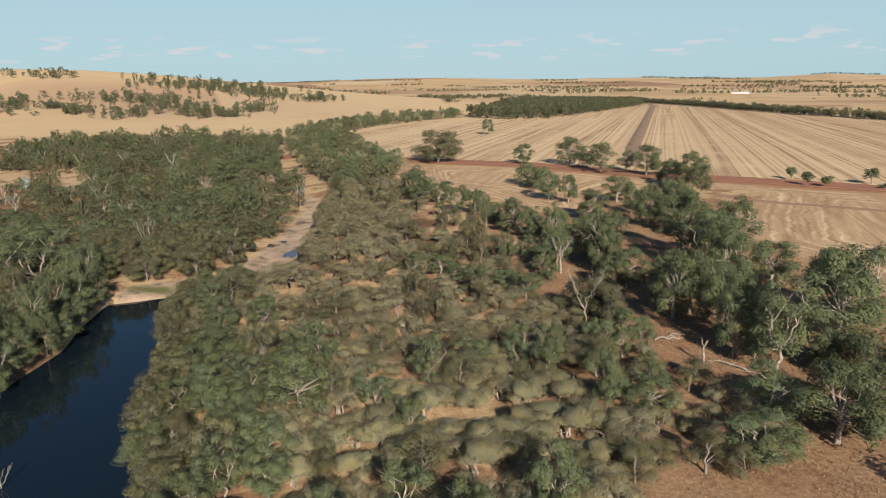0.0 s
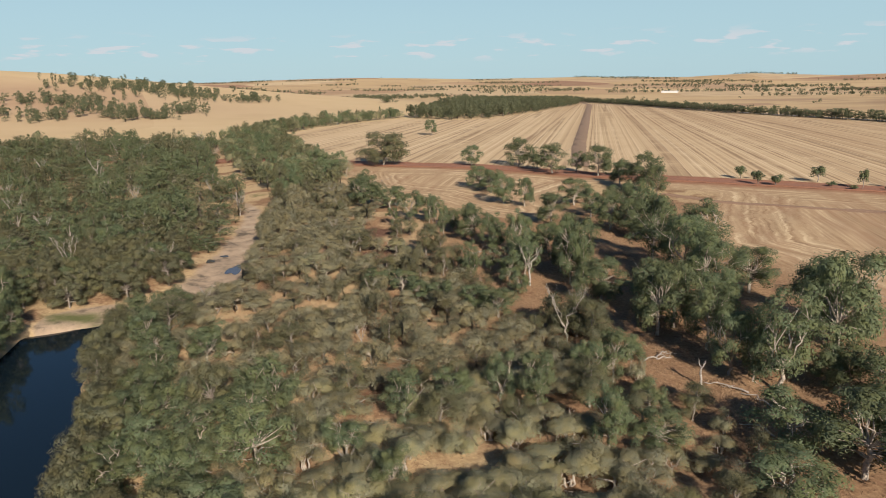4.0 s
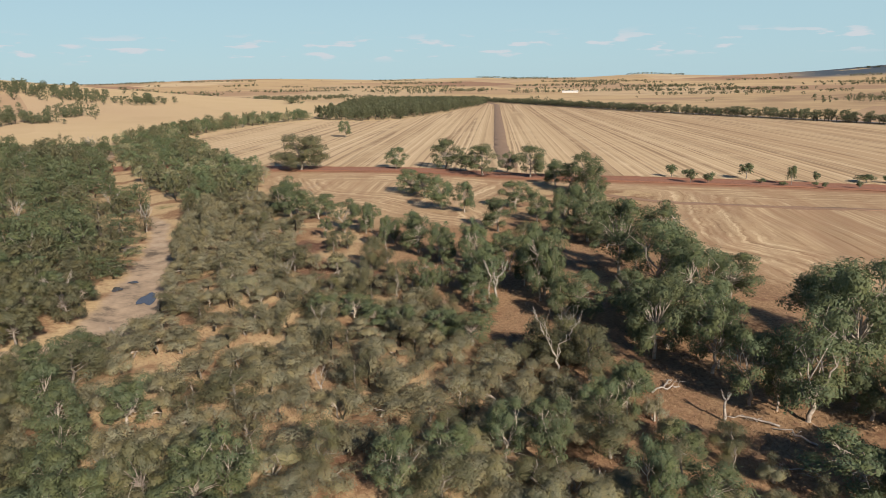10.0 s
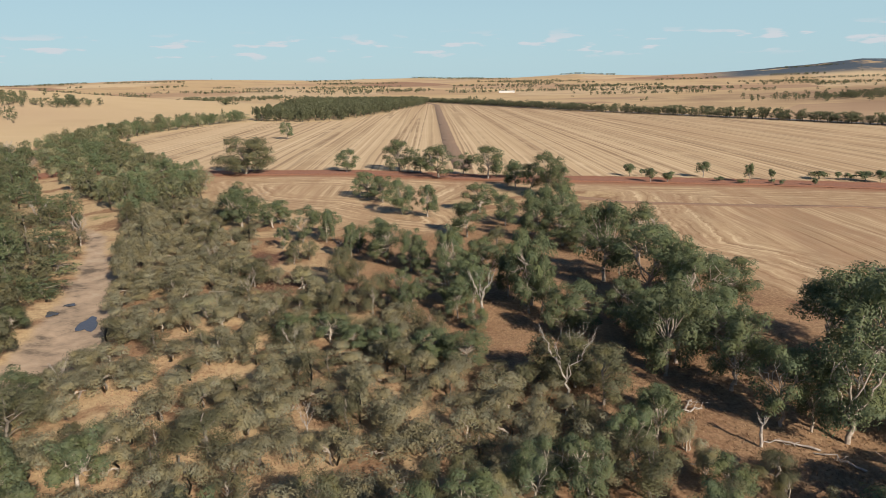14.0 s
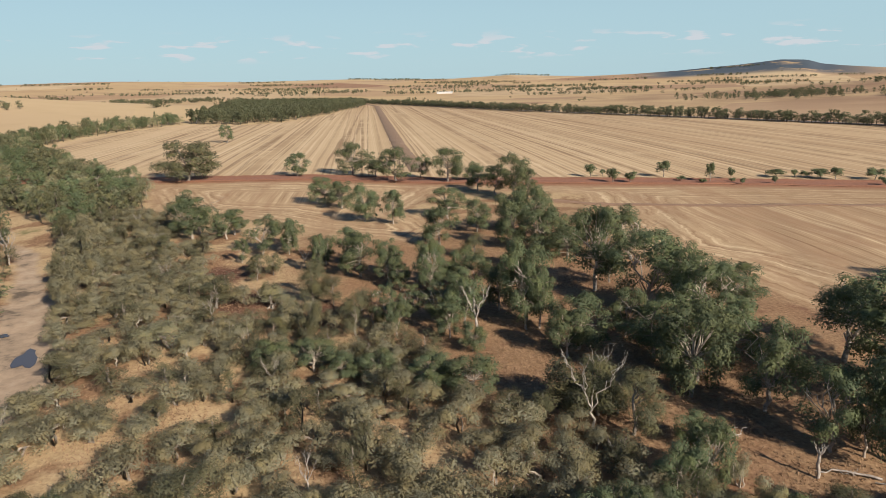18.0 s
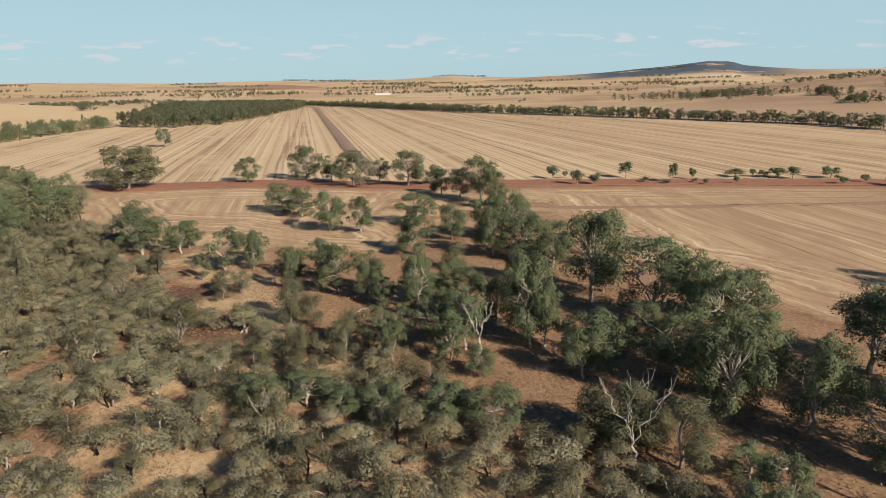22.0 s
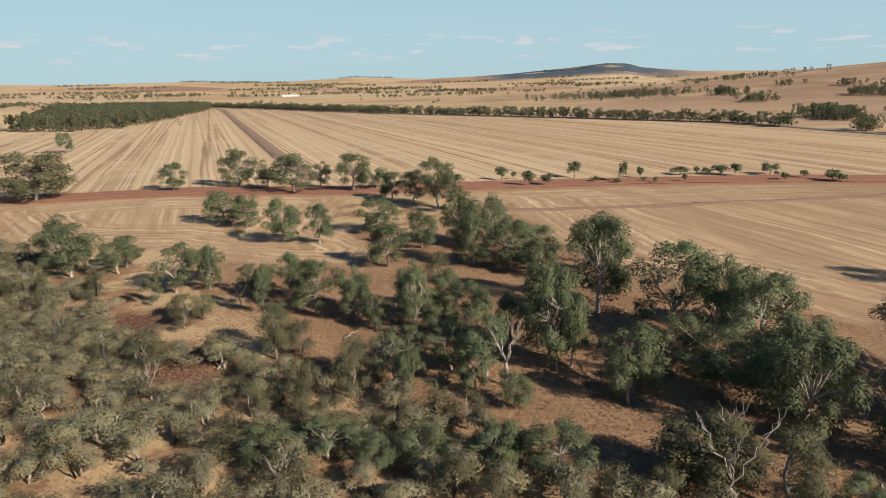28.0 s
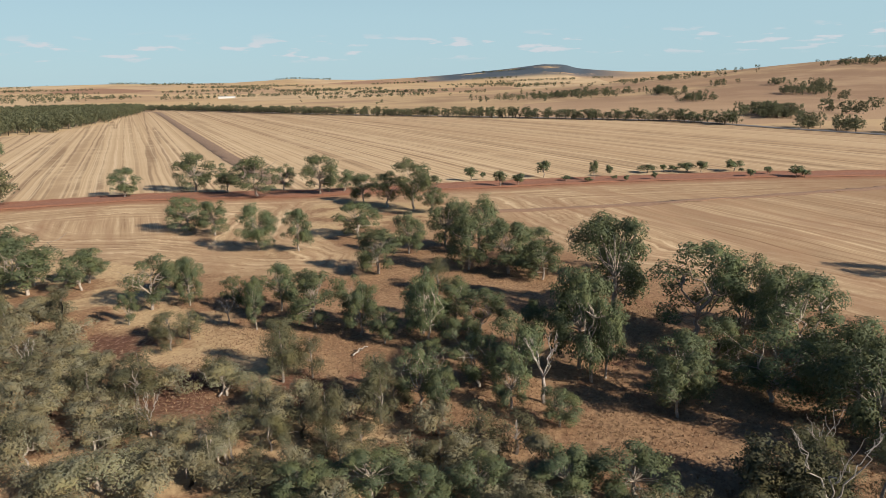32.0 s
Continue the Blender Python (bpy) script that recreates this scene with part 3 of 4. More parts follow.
def dome_shape(seed, leaves, size, h=8.0, w=9.0):
    """A dense rounded tree with foliage nearly to the ground."""
    rng = np.random.default_rng(seed)
    wood, lobes = [limb(rng, (0, 0, -0.3), (0, 0, h * 0.4), 0.03 * h, 0.02 * h, 0.1, 4, 6)], []
    for k in range(34):
        f = rng.uniform(0.18, 0.90)
        a = rng.uniform(0, math.tau)
        rr = 0.5 * w * math.sqrt(max(0.03, 1 - ((f - 0.45) / 0.52) ** 2)) * rng.uniform(0.4, 0.88)
        tip = np.array([math.cos(a) * rr, math.sin(a) * rr, h * f])
        wood.append(limb(rng, (0, 0, h * min(0.4, f)), tip, 0.010 * h, 0.003 * h, 0.15, 4, 4))
        lobes.append((*tip, w * rng.uniform(0.09, 0.16), 0.85))
    return joined(wood), leaf_cloud(rng, lobes, leaves, size)


def bare_shape(seed, h=9.0, w=9.0):
    """A dead tree of forked bare limbs."""
    rng = np.random.default_rng(seed)
    wood = []
    fork = np.array([0.02 * h, 0.0, h * 0.3])
    wood.append(limb(rng, (0, 0, -0.3), fork, 0.024 * h, 0.018 * h, 0.1, 5, 7))
    def grow(p, a, reach, r, depth):
        tip = p + np.array([math.cos(a) * reach * 0.55, math.sin(a) * reach * 0.55, reach * rng.uniform(0.8, 1.25)])
        wood.append(limb(rng, p, tip, r, r * 0.55, 0.18, 5, 5 if depth else 4))
        if depth:
            for q in range(2 + (rng.random() < 0.5)):
                grow(tip - (tip - p) * rng.uniform(0, 0.35), a + rng.uniform(-1.1, 1.1), reach * rng.uniform(0.5, 0.72), r * 0.5, depth - 1)
    for k in range(4):
        grow(fork, math.tau * k / 4 + rng.uniform(-0.4, 0.4), w * 0.34, 0.012 * h, 2)
    return joined(wood)


KINDS = {
    "gum": (gum_shape, [(s, 10000, 0.192) for s in range(11, 19)], 12.0, 11.0, GUM_LEAF, PALE_BARK),
    "scrub": (scrub_shape, [(s, 8800, 0.104) for s in range(31, 39)], 5.0, 6.5, OLIVE_LEAF, PALE_BARK),
    "sheoak": (sheoak_shape, [(s, 7200, 0.142) for s in range(51, 55)], 7.0, 6.5, SHEOAK_LEAF, GREY_BARK),
    "wattle": (dome_shape, [(s, 9800, 0.196) for s in range(91, 95)], 8.0, 9.0, SHEOAK_LEAF, GREY_BARK),
    "round_gum": (dome_shape, [(s, 9800, 0.212) for s in range(95, 100)], 11.0, 11.0, GUM_LEAF, PALE_BARK),
    "far_gum": (gum_shape, [(s, 3000, 0.34) for s in range(81, 86)], 12.0, 11.0, FAR_SHADE_LEAF, GREY_BARK),
    "bush": (bush_shape, [(s, 1500, 0.24) for s in range(61, 65)], 5.0, 5.5, GUM_LEAF, GREY_BARK),
}
SHAPES = {}


def shapes(kind):
    if kind not in SHAPES:
        make, args, h, w, leaf, wood = KINDS[kind]
        out = []
        for s, k, size in args:
            (tv, tf), (lv, lf, ln) = make(s, k, size, h, w)
            out.append((np_mesh("trunk", tv, tf, [wood], None, True), np_mesh("crown", lv, lf, [leaf], None, True, ln), (tv, tf, lv, ln)))
        SHAPES[kind] = out
    return SHAPES[kind]


TREE_RNG = random.Random(7)


def plant(kind, name, x, y, h, w, label, group, variant=None):
    """One tree: an empty at its foot with trunk and crown."""
    _, _, h0, w0, _, _ = KINDS[kind]
    vs = shapes(kind)
    tm, cm, _ = vs[TREE_RNG.randrange(len(vs)) if variant is None else variant % len(vs)]
    foot = new(name)
    foot.matrix_world = Matrix.LocRotScale((x, y, ground_z(x, y) - 0.05), Euler((0, 0, TREE_RNG.uniform(0, 6.28))), (w / w0, w / w0, h / h0))
    for part_name, me in (("trunk", tm), ("crown", cm)):
        new(part_name, me).parent = foot
    return tagged(foot, label, "tree", group)


ROAD_TREES = [
    (45.6, 399.4, 11.5, 11.8), (70.9, 391.1, 15.4, 17.3), (78.3, 376.6, 12.2, 10.7), (81.9, 359.1, 14.7, 18.8),
    (95.8, 363.1, 10.9, 9.4), (101.4, 344.9, 15.3, 15.7), (112.2, 344.5, 8.8, 10.3), (103.7, 319, 10.5, 10.8),
    (104.8, 306.3, 12.1, 11.6), (107, 294.8, 17.3, 13.5), (107.3, 285.7, 12.6, 10.9), (-3.7, 411.3, 20, 31.3),
    (40.8, 630.7, 13.1, 12.5),
]
PADDOCK_TREES = [
    (38.7, 319.1, 10.3, 12.8), (42.3, 307.7, 10.2, 10.2), (43, 281.9, 12.4, 11.8), (49.6, 272.3, 11.2, 8.4),
    (69.3, 273, 10.4, 12.4), (52.3, 240.7, 10.8, 11.3), (68.8, 249.8, 10.5, 8.5), (79.1, 246.8, 12.9, 12),
    (81.1, 236.2, 14.6, 11.6), (68.3, 227, 13.5, 10.6), (73, 218.8, 11.9, 13), (75, 210.4, 8.4, 10.2),
    (66, 185.5, 18.9, 14.8),
]
ROW_GUMS = [
    (66.4, 169.2, 16.4, 15.6), (68.1, 162.2, 15.8, 10.3), (78.4, 159.1, 10.8, 13.6), (54.4, 160.2, 8.9, 7.4),
    (56, 157.2, 6.2, 6.9), (52.6, 150.3, 9.9, 12.4), (52.2, 139.9, 13.1, 12), (40, 171.2, 17.1, 8.7),
    (42.4, 170.5, 15, 6.2), (43.4, 159.2, 10, 10.6), (57, 110.5, 16.7, 12.3), (52, 116.6, 12.2, 8.6),
    (54.7, 114.1, 11.5, 5.7), (65.7, 108.4, 8.3, 7.8), (47.3, 136, 14.5, 11.1), (53.4, 128, 14.3, 9.8),
    (77.2, 125.8, 18.4, 17), (71, 117.5, 19.4, 14.4), (49.5, 93.1, 9, 11.4), (65.7, 111.3, 7.7, 6.8),
    (42.2, 81.6, 7, 12), (59.9, 89.7, 10.2, 10.7),
]
CREEK_GUMS = [
    (26.7, 181.5, 7.8, 7.5), (25.3, 173.8, 7, 6), (26.1, 166, 5.5, 5.5), (-8.9, 289.5, 13.6, 15),
    (-2.1, 277.2, 8.5, 9.9), (4.5, 252.5, 11, 10.5), (11.1, 249.4, 9.9, 5.2), (17.4, 233.6, 7.2, 4.5),
    (22.7, 232.8, 9.3, 7.7), (-1.9, 246.6, 6.7, 4.5), (28.9, 216.1, 9.6, 7), (27, 204.8, 6.9, 5.9),
    (31.6, 198.1, 13.4, 7.2), (22.8, 187.9, 6.7, 5.6), (31.5, 190, 7.7, 6.4), (39.9, 157.2, 9, 7.7),
    (31.9, 116.5, 9.5, 6.1),
]
SHEOAKS = [
    (3.4, 230.6, 6.3, 5.8), (-0.8, 228.5, 5.1, 5.7), (-12.1, 211.4, 6.3, 8.5), (-1.2, 209.3, 5.5, 5.5),
    (8.5, 207.6, 8.5, 8.2), (10.7, 201.6, 8, 5.4), (13, 188.6, 8.4, 6.1), (1.9, 183.5, 8.3, 5.5),
    (30.3, 100.7, 5.8, 7), (41.4, 106.4, 4.5, 6), (25.9, 112.4, 6.8, 6.7), (32.7, 130.8, 9.4, 9.3),
    (33.2, 79.1, 5.7, 7.3),
]
GAP_GUMS = [
    (14, 226.2, 10, 4.8), (26, 210.4, 10.5, 7), (41, 195.7, 8.1, 8.9), (40.2, 182.7, 9.6, 6.4), (17.1, 183.4, 8.9, 6.6), (16.4, 177.8, 7.6, 4.6),
    (-11.6, 282.4, 13, 14), (0.8, 281.6, 8, 8.7), (13.8, 256.8, 8.4, 6.4), (17.5, 241, 6.2, 6.2), (34.7, 203.8, 9.9, 8.7), (41.3, 202.2, 9.1, 9),
    (89, 202.3, 13.3, 16), (83.1, 219.5, 9, 12), (-37.7, 133.7, 8.2, 8.2), (22.2, 219.3, 11, 10.5), (-22.6, 95.8, 9.5, 9.8), (29.6, 176.4, 11.5, 8.0),
]
RIVER_GUMS = [
    (42.5, 175.5, 16.5, 11.1), (66.4, 152, 14.7, 13.3), (62, 142.2, 10.9, 10.5), (79.4, 135.3, 14.3, 15.7), (53.8, 85.8, 11, 13.7), (69.4, 101.1, 10.6, 12.9), (-97.5, 158.8, 16, 17),
]
GAP_SHEOAKS = [
    (54, 221.8, 7.2, 8.5), (0.7, 233.5, 4.8, 7.6), (-19.8, 258.8, 6.8, 5), (72.8, 189.5, 8.2, 7.5), (-20.2, 264.5, 6.2, 5.2), (25.5, 108.6, 7.4, 8.7),
    (-48, 147.6, 9.5, 11.3), (-22.8, 135.8, 7.6, 10.7), (9.9, 182.9, 8.7, 7.2), (6.7, 203.4, 9.7, 8.1), (-3, 76.2, 8.5, 9.6), (2.3, 105, 7.0, 8.5), (31.7, 137.4, 8.5, 10.5),
]
NEAR_OLIVES = [
    (-13.6, 230.6, 3.9, 7.2), (-1.7, 205.2, 5.8, 7.8), (1.2, 198.7, 4.8, 5), (-22.1, 191.2, 6.4, 11), (-9.6, 187.1, 6.3, 6.9), (-1.1, 169.8, 5.8, 7.1),
    (7.4, 161.8, 5.1, 6.4), (14, 155.5, 5.8, 7.1), (18.4, 150, 6.7, 8.4), (-7, 174, 5.1, 7.8), (2.3, 165.2, 4.4, 6.3), (30.5, 94.5, 6.8, 7.2), (33.5, 105.3, 5.6, 5.5),
]
ROAD_BUSHES = [
    (165.2, 326.7, 5, 5.6), (170.8, 324.9, 3.1, 2.4), (162.9, 307.1, 5.5, 5.3), (168.9, 303, 4.7, 5.7),
    (193.2, 310, 6.2, 6.8), (189.9, 294.9, 2.4, 3.7), (198.8, 287.5, 7.3, 4.1), (214, 290.4, 4.7, 3.3),
    (194.4, 286.6, 2.1, 3.4), (206.7, 282.9, 2, 2.5), (205.7, 276.4, 2.6, 2.5), (233.8, 284.2, 3.2, 7.7),
    (240.3, 280, 2.9, 3.1), (243, 276.7, 3.1, 4.5), (246.7, 272.3, 3.6, 8), (248.8, 266.2, 4.6, 5.9),
    (217.4, 270.3, 3.3, 2.5), (261.7, 257.8, 4.8, 7.4), (259.4, 253.4, 1.9, 2.4), (249.9, 244.6, 3.2, 4),
    (261.2, 242.6, 3.1, 3.5), (260.3, 230.7, 4.5, 6.5), (262.7, 227.8, 3, 4.4),
]
taken = []
for group, rows, label in (
        ("trees along the dirt road", ROAD_TREES, "green eucalypt beside the red dirt road"),
        ("trees in the stubble paddock", PADDOCK_TREES, "rounded green eucalypt standing in dry stubble"),
        ("tall gums along the paddock edge", ROW_GUMS, "tall dark green river gum with pale trunk"),
        ("tall gums along the paddock edge", RIVER_GUMS, "tall dark green river gum with pale trunk"),
        ("gums in the dry grass", CREEK_GUMS + GAP_GUMS, "grey-green gum with pale forked trunk in dry grass")):
    for x, y, h, w in rows:
        if w > 30:
            plant("wattle", "paddock_tree", x, y, h * 0.95, w * 0.95, "huge round dark green tree beside the dirt road", group)
            continue
        k = 1.1
        full = "stubble" in label or TREE_RNG.random() < 0.4
        plant("round_gum" if full else "gum", "gum_tree", x, y, h * 1.04, w * (1.06 if full else k), label, group)
        taken.append((x, y, w))
for x, y, h, w in SHEOAKS + GAP_SHEOAKS:
    plant("sheoak", "sheoak_tree", x, y, h, w * 1.1, "dull dark green sheoak in reddish dry grass", "sheoaks in the dry grass")
    taken.append((x, y, w))
for x, y, h, w in NEAR_OLIVES:
    # these olives take the darker gum leaf, shade put into their colour
    if y < 176 and x > -10:
        plant("round_gum", "gum_tree", x, y, h, w * 1.15, "rounded olive tree with darker gum leaf for its shaded side", "rounded gums in the scrub")
    else:
        plant("scrub", "scrub_tree", x, y, h, w * 1.1, "low olive-grey spreading tree with twisted pale stems", "low olive scrub trees")
    taken.append((x, y, w))
for x, y, h, w in ROAD_BUSHES:
    plant("bush", "roadside_bush", x, y, h * 1.15, w * 1.3, "small rounded green bush on the red road bank", "bushes along the dirt road")


def bare(x, y, h, w, seed, label):
    v, f = bare_shape(seed, h, w)
    ob = new("dead_tree", np_mesh("dead_tree", v, f, [DEAD_WOOD], None, True))
    ob.matrix_world = pose(x, y, ground_z(x, y), 0, 0, seed * 40)
    tagged(ob, label, "dead tree", "dead trees")
    taken.append((x, y, 4))


bare(28.8, 134.5, 9.5, 14.0, 3, "pale bare forked dead tree in dry grass")
bare(29.9, 171.8, 13.0, 8.0, 4, "tall leafless grey tree with thin limbs")
bare(55.6, 129.6, 8.0, 4.0, 8, "dead leaning gum trunk with broken top")
bare(45.4, 113.3, 10.0, 2.4, 5, "thin leafless pale sapling leaning in grass")
bare(11.8, 233.1, 6.0, 5.0, 6, "small broken dead tree with bare sticks")


for x, y, h, w in [(34.6, 136.6, 5.6, 7.4), (23.8, 139.4, 5.0, 5.2), (31.5, 139.5, 5.2, 6.0), (-12.8, 214, 5.6, 7.4), (0.2, 181, 4.6, 5.4), (-3.5, 193, 4.2, 4.6), (14.1, 185.3, 4.6, 6.0), (-4.4, 186.5, 4.6, 6.0), (3.7, 178.7, 4.6, 6.0)]:
    plant("sheoak", "sheoak_tree", x, y, h, w, "dull dark green sheoak in reddish dry grass", "sheoaks in the dry grass")
    taken.append((x, y, w))
plant("wattle", "sheoak_tree", 30.2, 139.5, 8.0, 11.5, "twiggy dark grey-green sheoak behind a pale dead tree", "sheoaks in the dry grass")
taken.append((30.2, 139.5, 11.5))
plant("round_gum", "gum_tree", 37.5, 124.8, 4.6, 6.4, "grey-green gum with pale forked trunk in dry grass", "gums in the dry grass")
taken.append((37.5, 124.8, 6.4))
DEAD = [np_mesh("dead_tree", *bare_shape(s, 8.0, 7.0), [DEAD_WOOD], None, True) for s in (70, 71, 72, 73)]


def dead_copy(x, y, k, size, label, group):
    ob = new("dead_tree", DEAD[k % 4])
    ob.matrix_world = Matrix.LocRotScale((x, y, ground_z(x, y)), Euler((0, 0, k * 1.7)), (size, size, size))
    tagged(ob, label, "dead tree", group)


# ---- scattered woods ----
def scatter(area, gap, seed, lo=None):
    """Points in an outline, no two nearer than gap."""
    rnd = random.Random(seed)
    xs, ys = [p[0] for p in area], [p[1] for p in area]
    n = int((max(xs) - min(xs)) * (max(ys) - min(ys)) / gap ** 2 * 5)
    px = np.array([rnd.uniform(min(xs), max(xs)) for _ in range(n)])
    py = np.array([rnd.uniform(min(ys), max(ys)) for _ in range(n)])
    ok = (area_gap(area, px, py) < 0) & (area_gap(POND, px, py) > 0.4) & (np.abs(line_gap(RIVER, px, py)) > np.where(py > 245, 1.4, np.where(py > 225, 3.6, 7.0)))
    cell, out = {}, []
    for x, y in zip(px[ok], py[ok]):
        i, j = int(x // gap), int(y // gap)
        if any((x - a) ** 2 + (y - b) ** 2 < gap * gap for di in (-1, 0, 1) for dj in (-1, 0, 1) for a, b in cell.get((i + di, j + dj), ())):
            continue
        if any((x - a) ** 2 + (y - b) ** 2 < (w * 0.4 + 1.2) ** 2 for a, b, w in taken):
            continue
        cell.setdefault((i, j), []).append((x, y))
        out.append((float(x), float(y)))
    return out


def massed(name, label, plants, category="trees"):
    """Uncountable far growth in one mesh; plants: kind, x, y, h, w, share of leaves kept, leaf growth."""
    rng = np.random.default_rng(len(plants))
    vs, fs, ids, ns, tones, k = [], [], [], [], [], 0
    mats = []
    foot = height(np.array([p[1] for p in plants]), np.array([p[2] for p in plants])) - 0.05
    for (kind, x, y, h, w, share, grow), z in zip(plants, foot):
        _, _, h0, w0, leaf, wood = KINDS[kind]
        for m in (leaf, wood):
            if m not in mats:
                mats.append(m)
        sh = shapes(kind)
        tv, tf, lv, ln = sh[int(rng.integers(len(sh)))][2]
        tris = lv.reshape(-1, 3, 3)
        n = max(12, int(len(tris) * share))
        pick = rng.permutation(len(tris))[:n]
        tris, ln = tris[pick], ln.reshape(-1, 3, 3)[pick].reshape(-1, 3)
        c = tris.mean(1, keepdims=True)
        lv2 = (c + (tris - c) * grow).reshape(-1, 3)
        a = rng.uniform(0, math.tau)
        rot = np.array([[math.cos(a), -math.sin(a), 0], [math.sin(a), math.cos(a), 0], [0, 0, 1]])
        sc = np.array([w / w0, w / w0, h / h0])
        at = np.array([x, y, z])
        tone = rng.uniform(-1, 1)
        sets = [(lv2, np.arange(n * 3).reshape(-1, 3), leaf, ln @ rot.T)]
        if share > 0.05:
            tf = tf[:48 if share < 0.15 else 260]
            tv = tv[:tf.max() + 1]
            sets.append((tv, tf, wood, (tv - tv.mean(0)) * np.array([1, 1, 0.2]) / (np.linalg.norm((tv - tv.mean(0)) * np.array([1, 1, 0.2]), axis=1)[:, None] + 1e-6)))
        for v, f, m, nn in sets:
            ns.append(nn), tones.append(np.full(len(v), tone))
            vs.append((v * sc) @ rot.T + at), fs.append(f + k), ids.append(np.full(len(f), mats.index(m)))
            k += len(v)
    me = np_mesh(name, np.concatenate(vs), np.concatenate(fs), mats, np.concatenate(ids), True, np.concatenate(ns))
    me.attributes.new("tone", "FLOAT", "POINT").data.foreach_set("value", np.concatenate(tones).astype(np.float32))
    return tagged(new(name, me), label, category, kind="stuff")


SCRUB_A = [(-34, 50), (-37, 70), (-42, 87), (-48, 108), (-54, 125), (-58, 143), (-58, 162), (-47, 182), (-43, 200), (-43, 225), (-45, 255), (-47, 300), (-30, 335), (-14, 300), (-8, 270), (-12, 240), (-8, 215), (4, 195), (15, 172), (21, 150), (29, 128), (33, 118), (27, 100), (26, 82), (22, 70), (20, 50)]
WOOD_B = [(-71, 15), (-73, 50), (-75, 80), (-76, 98), (-77, 113), (-76, 128), (-79, 143), (-82, 157), (-86, 163), (-72, 176), (-59, 190), (-57, 205), (-56, 225), (-57, 256), (-60, 290), (-68, 320), (-92, 395), (-124, 495), (-132, 575), (-200, 600), (-300, 560), (-290, 470), (-262, 400), (-185, 368), (-178, 300), (-205, 285), (-190, 200), (-165, 100), (-120, 15)]
WOOD_C = [(-47, 300), (-30, 338), (-22, 350), (-25, 405), (-40, 435), (-48, 480), (-70, 560), (-98, 640), (-94, 668), (-68, 744), (-18, 836), (28, 900), (14, 918), (-40, 850), (-92, 760), (-128, 690), (-140, 620), (-112, 500), (-80, 392), (-52, 318)]
FOREST = [(31, 892), (80, 862), (132, 886), (230, 1050), (397, 1405), (470, 1690), (300, 1700), (170, 1450), (75, 1100)]

rnd = random.Random(5)
for line, kind, name, lo, hi, label, group in (
        (POND[4:12], "wattle", "bank_tree", 5.5, 7.5, "dense olive-green tree leaning over the pool", "trees on the pool's near bank"),
        (POND[4:12], "sheoak", "bank_tree", 6.0, 8.0, "dense dark green tree beside the pool", "trees on the pool's near bank"),
        (POND[13:20], "gum", "bank_gum", 10.0, 15.0, "tall gum shading the far bank of the pool", "gums on the pool's far bank"),
        (POND[13:20], "round_gum", "bank_tree", 6.0, 10.0, "dense dark green tree overhanging the pool", "trees on the pool's far bank")):
    pts = [Vector(p) for p in line]
    for a, c in zip(pts, pts[1:]):
        side = Vector(((c - a).y, -(c - a).x)).normalized()
        k = max(1, int((c - a).length / (4.6 if kind in ("wattle", "round_gum") else 6.0)))
        for i in range(k):
            p = a.lerp(c, (i + rnd.random()) / k) + side * (rnd.uniform(2.2, 4.4) if "near" in group else rnd.uniform(0.5, 1.8) if kind != "gum" else rnd.uniform(2, 5))
            if area_gap(POND, p.x, p.y) < 0.2:
                p -= side * 4.4 if kind != "gum" else side * 8
            if area_gap(POND, p.x, p.y) < 0.1:
                continue
            plant(kind, name, p.x, p.y, rnd.uniform(lo, hi), rnd.uniform(6.5, 9), label, group)
            taken.append((p.x, p.y, 5))
for x, y in scatter([(-63, 171), (-57, 186), (-60, 205), (-80, 215), (-110, 200), (-105, 170), (-88, 167), (-76, 169)], 6.0, 61):
    plant("wattle", "bank_tree", x, y, rnd.uniform(6.5, 9.5), rnd.uniform(8, 11), "dense rounded green tree beside the dry riverbed", "rounded trees by the riverbed")
    taken.append((x, y, 6))
for x, y, h, w in [(-50, 140, 8.5, 9), (-46, 132, 8.5, 9.5), (-43, 123, 8, 8.5), (-53, 151, 8.5, 9), (-42, 115, 8, 8.5), (-49.5, 158, 7.5, 8.5)]:
    plant("round_gum", "bank_tree", x, y, h, w, "bushy rounded olive-green tree behind the pool's bank", "bushy trees behind the pool")
    taken.append((x, y, w))
near, later = [], []
CLEARINGS = [
    (-39, 120, 2.2), (-38, 114, 2.4), (-36, 108, 2.6), (-35, 103, 2.6), (-9.6, 106.8, 5), (-4, 113.6, 4), (-16, 124, 3), (-41, 149, 3),
    (-33.5, 172, 4), (3, 92.5, 4), (0, 121, 2.6), (20.5, 105, 3), (-34.6, 180.7, 4), (-27.8, 167, 3.6), (-36.9, 156, 4), (-17.5, 161, 3),
    (-5, 122, 3), (-9, 137, 3), (-34.7, 131, 3), (-35.5, 206, 4), (-29, 180, 4), (-24, 199, 3.5), (-15, 252, 5), (-10.7, 278, 5),
    (-10.6, 203, 5.5), (-3.3, 198, 4), (-4, 159, 3), (-22, 177.5, 4), (-15.6, 272, 4), (-4, 225, 6),
]
for x, y in scatter(SCRUB_A, 3.6, 1):
    if any(math.hypot(x - a, y - c) < r * 0.8 + 0.7 for a, c, r in CLEARINGS) or noise.noise(Vector((x * 0.06, y * 0.06, 3.0))) > 0.6:
        continue
    (near if y < 118 else later).append((x, y))
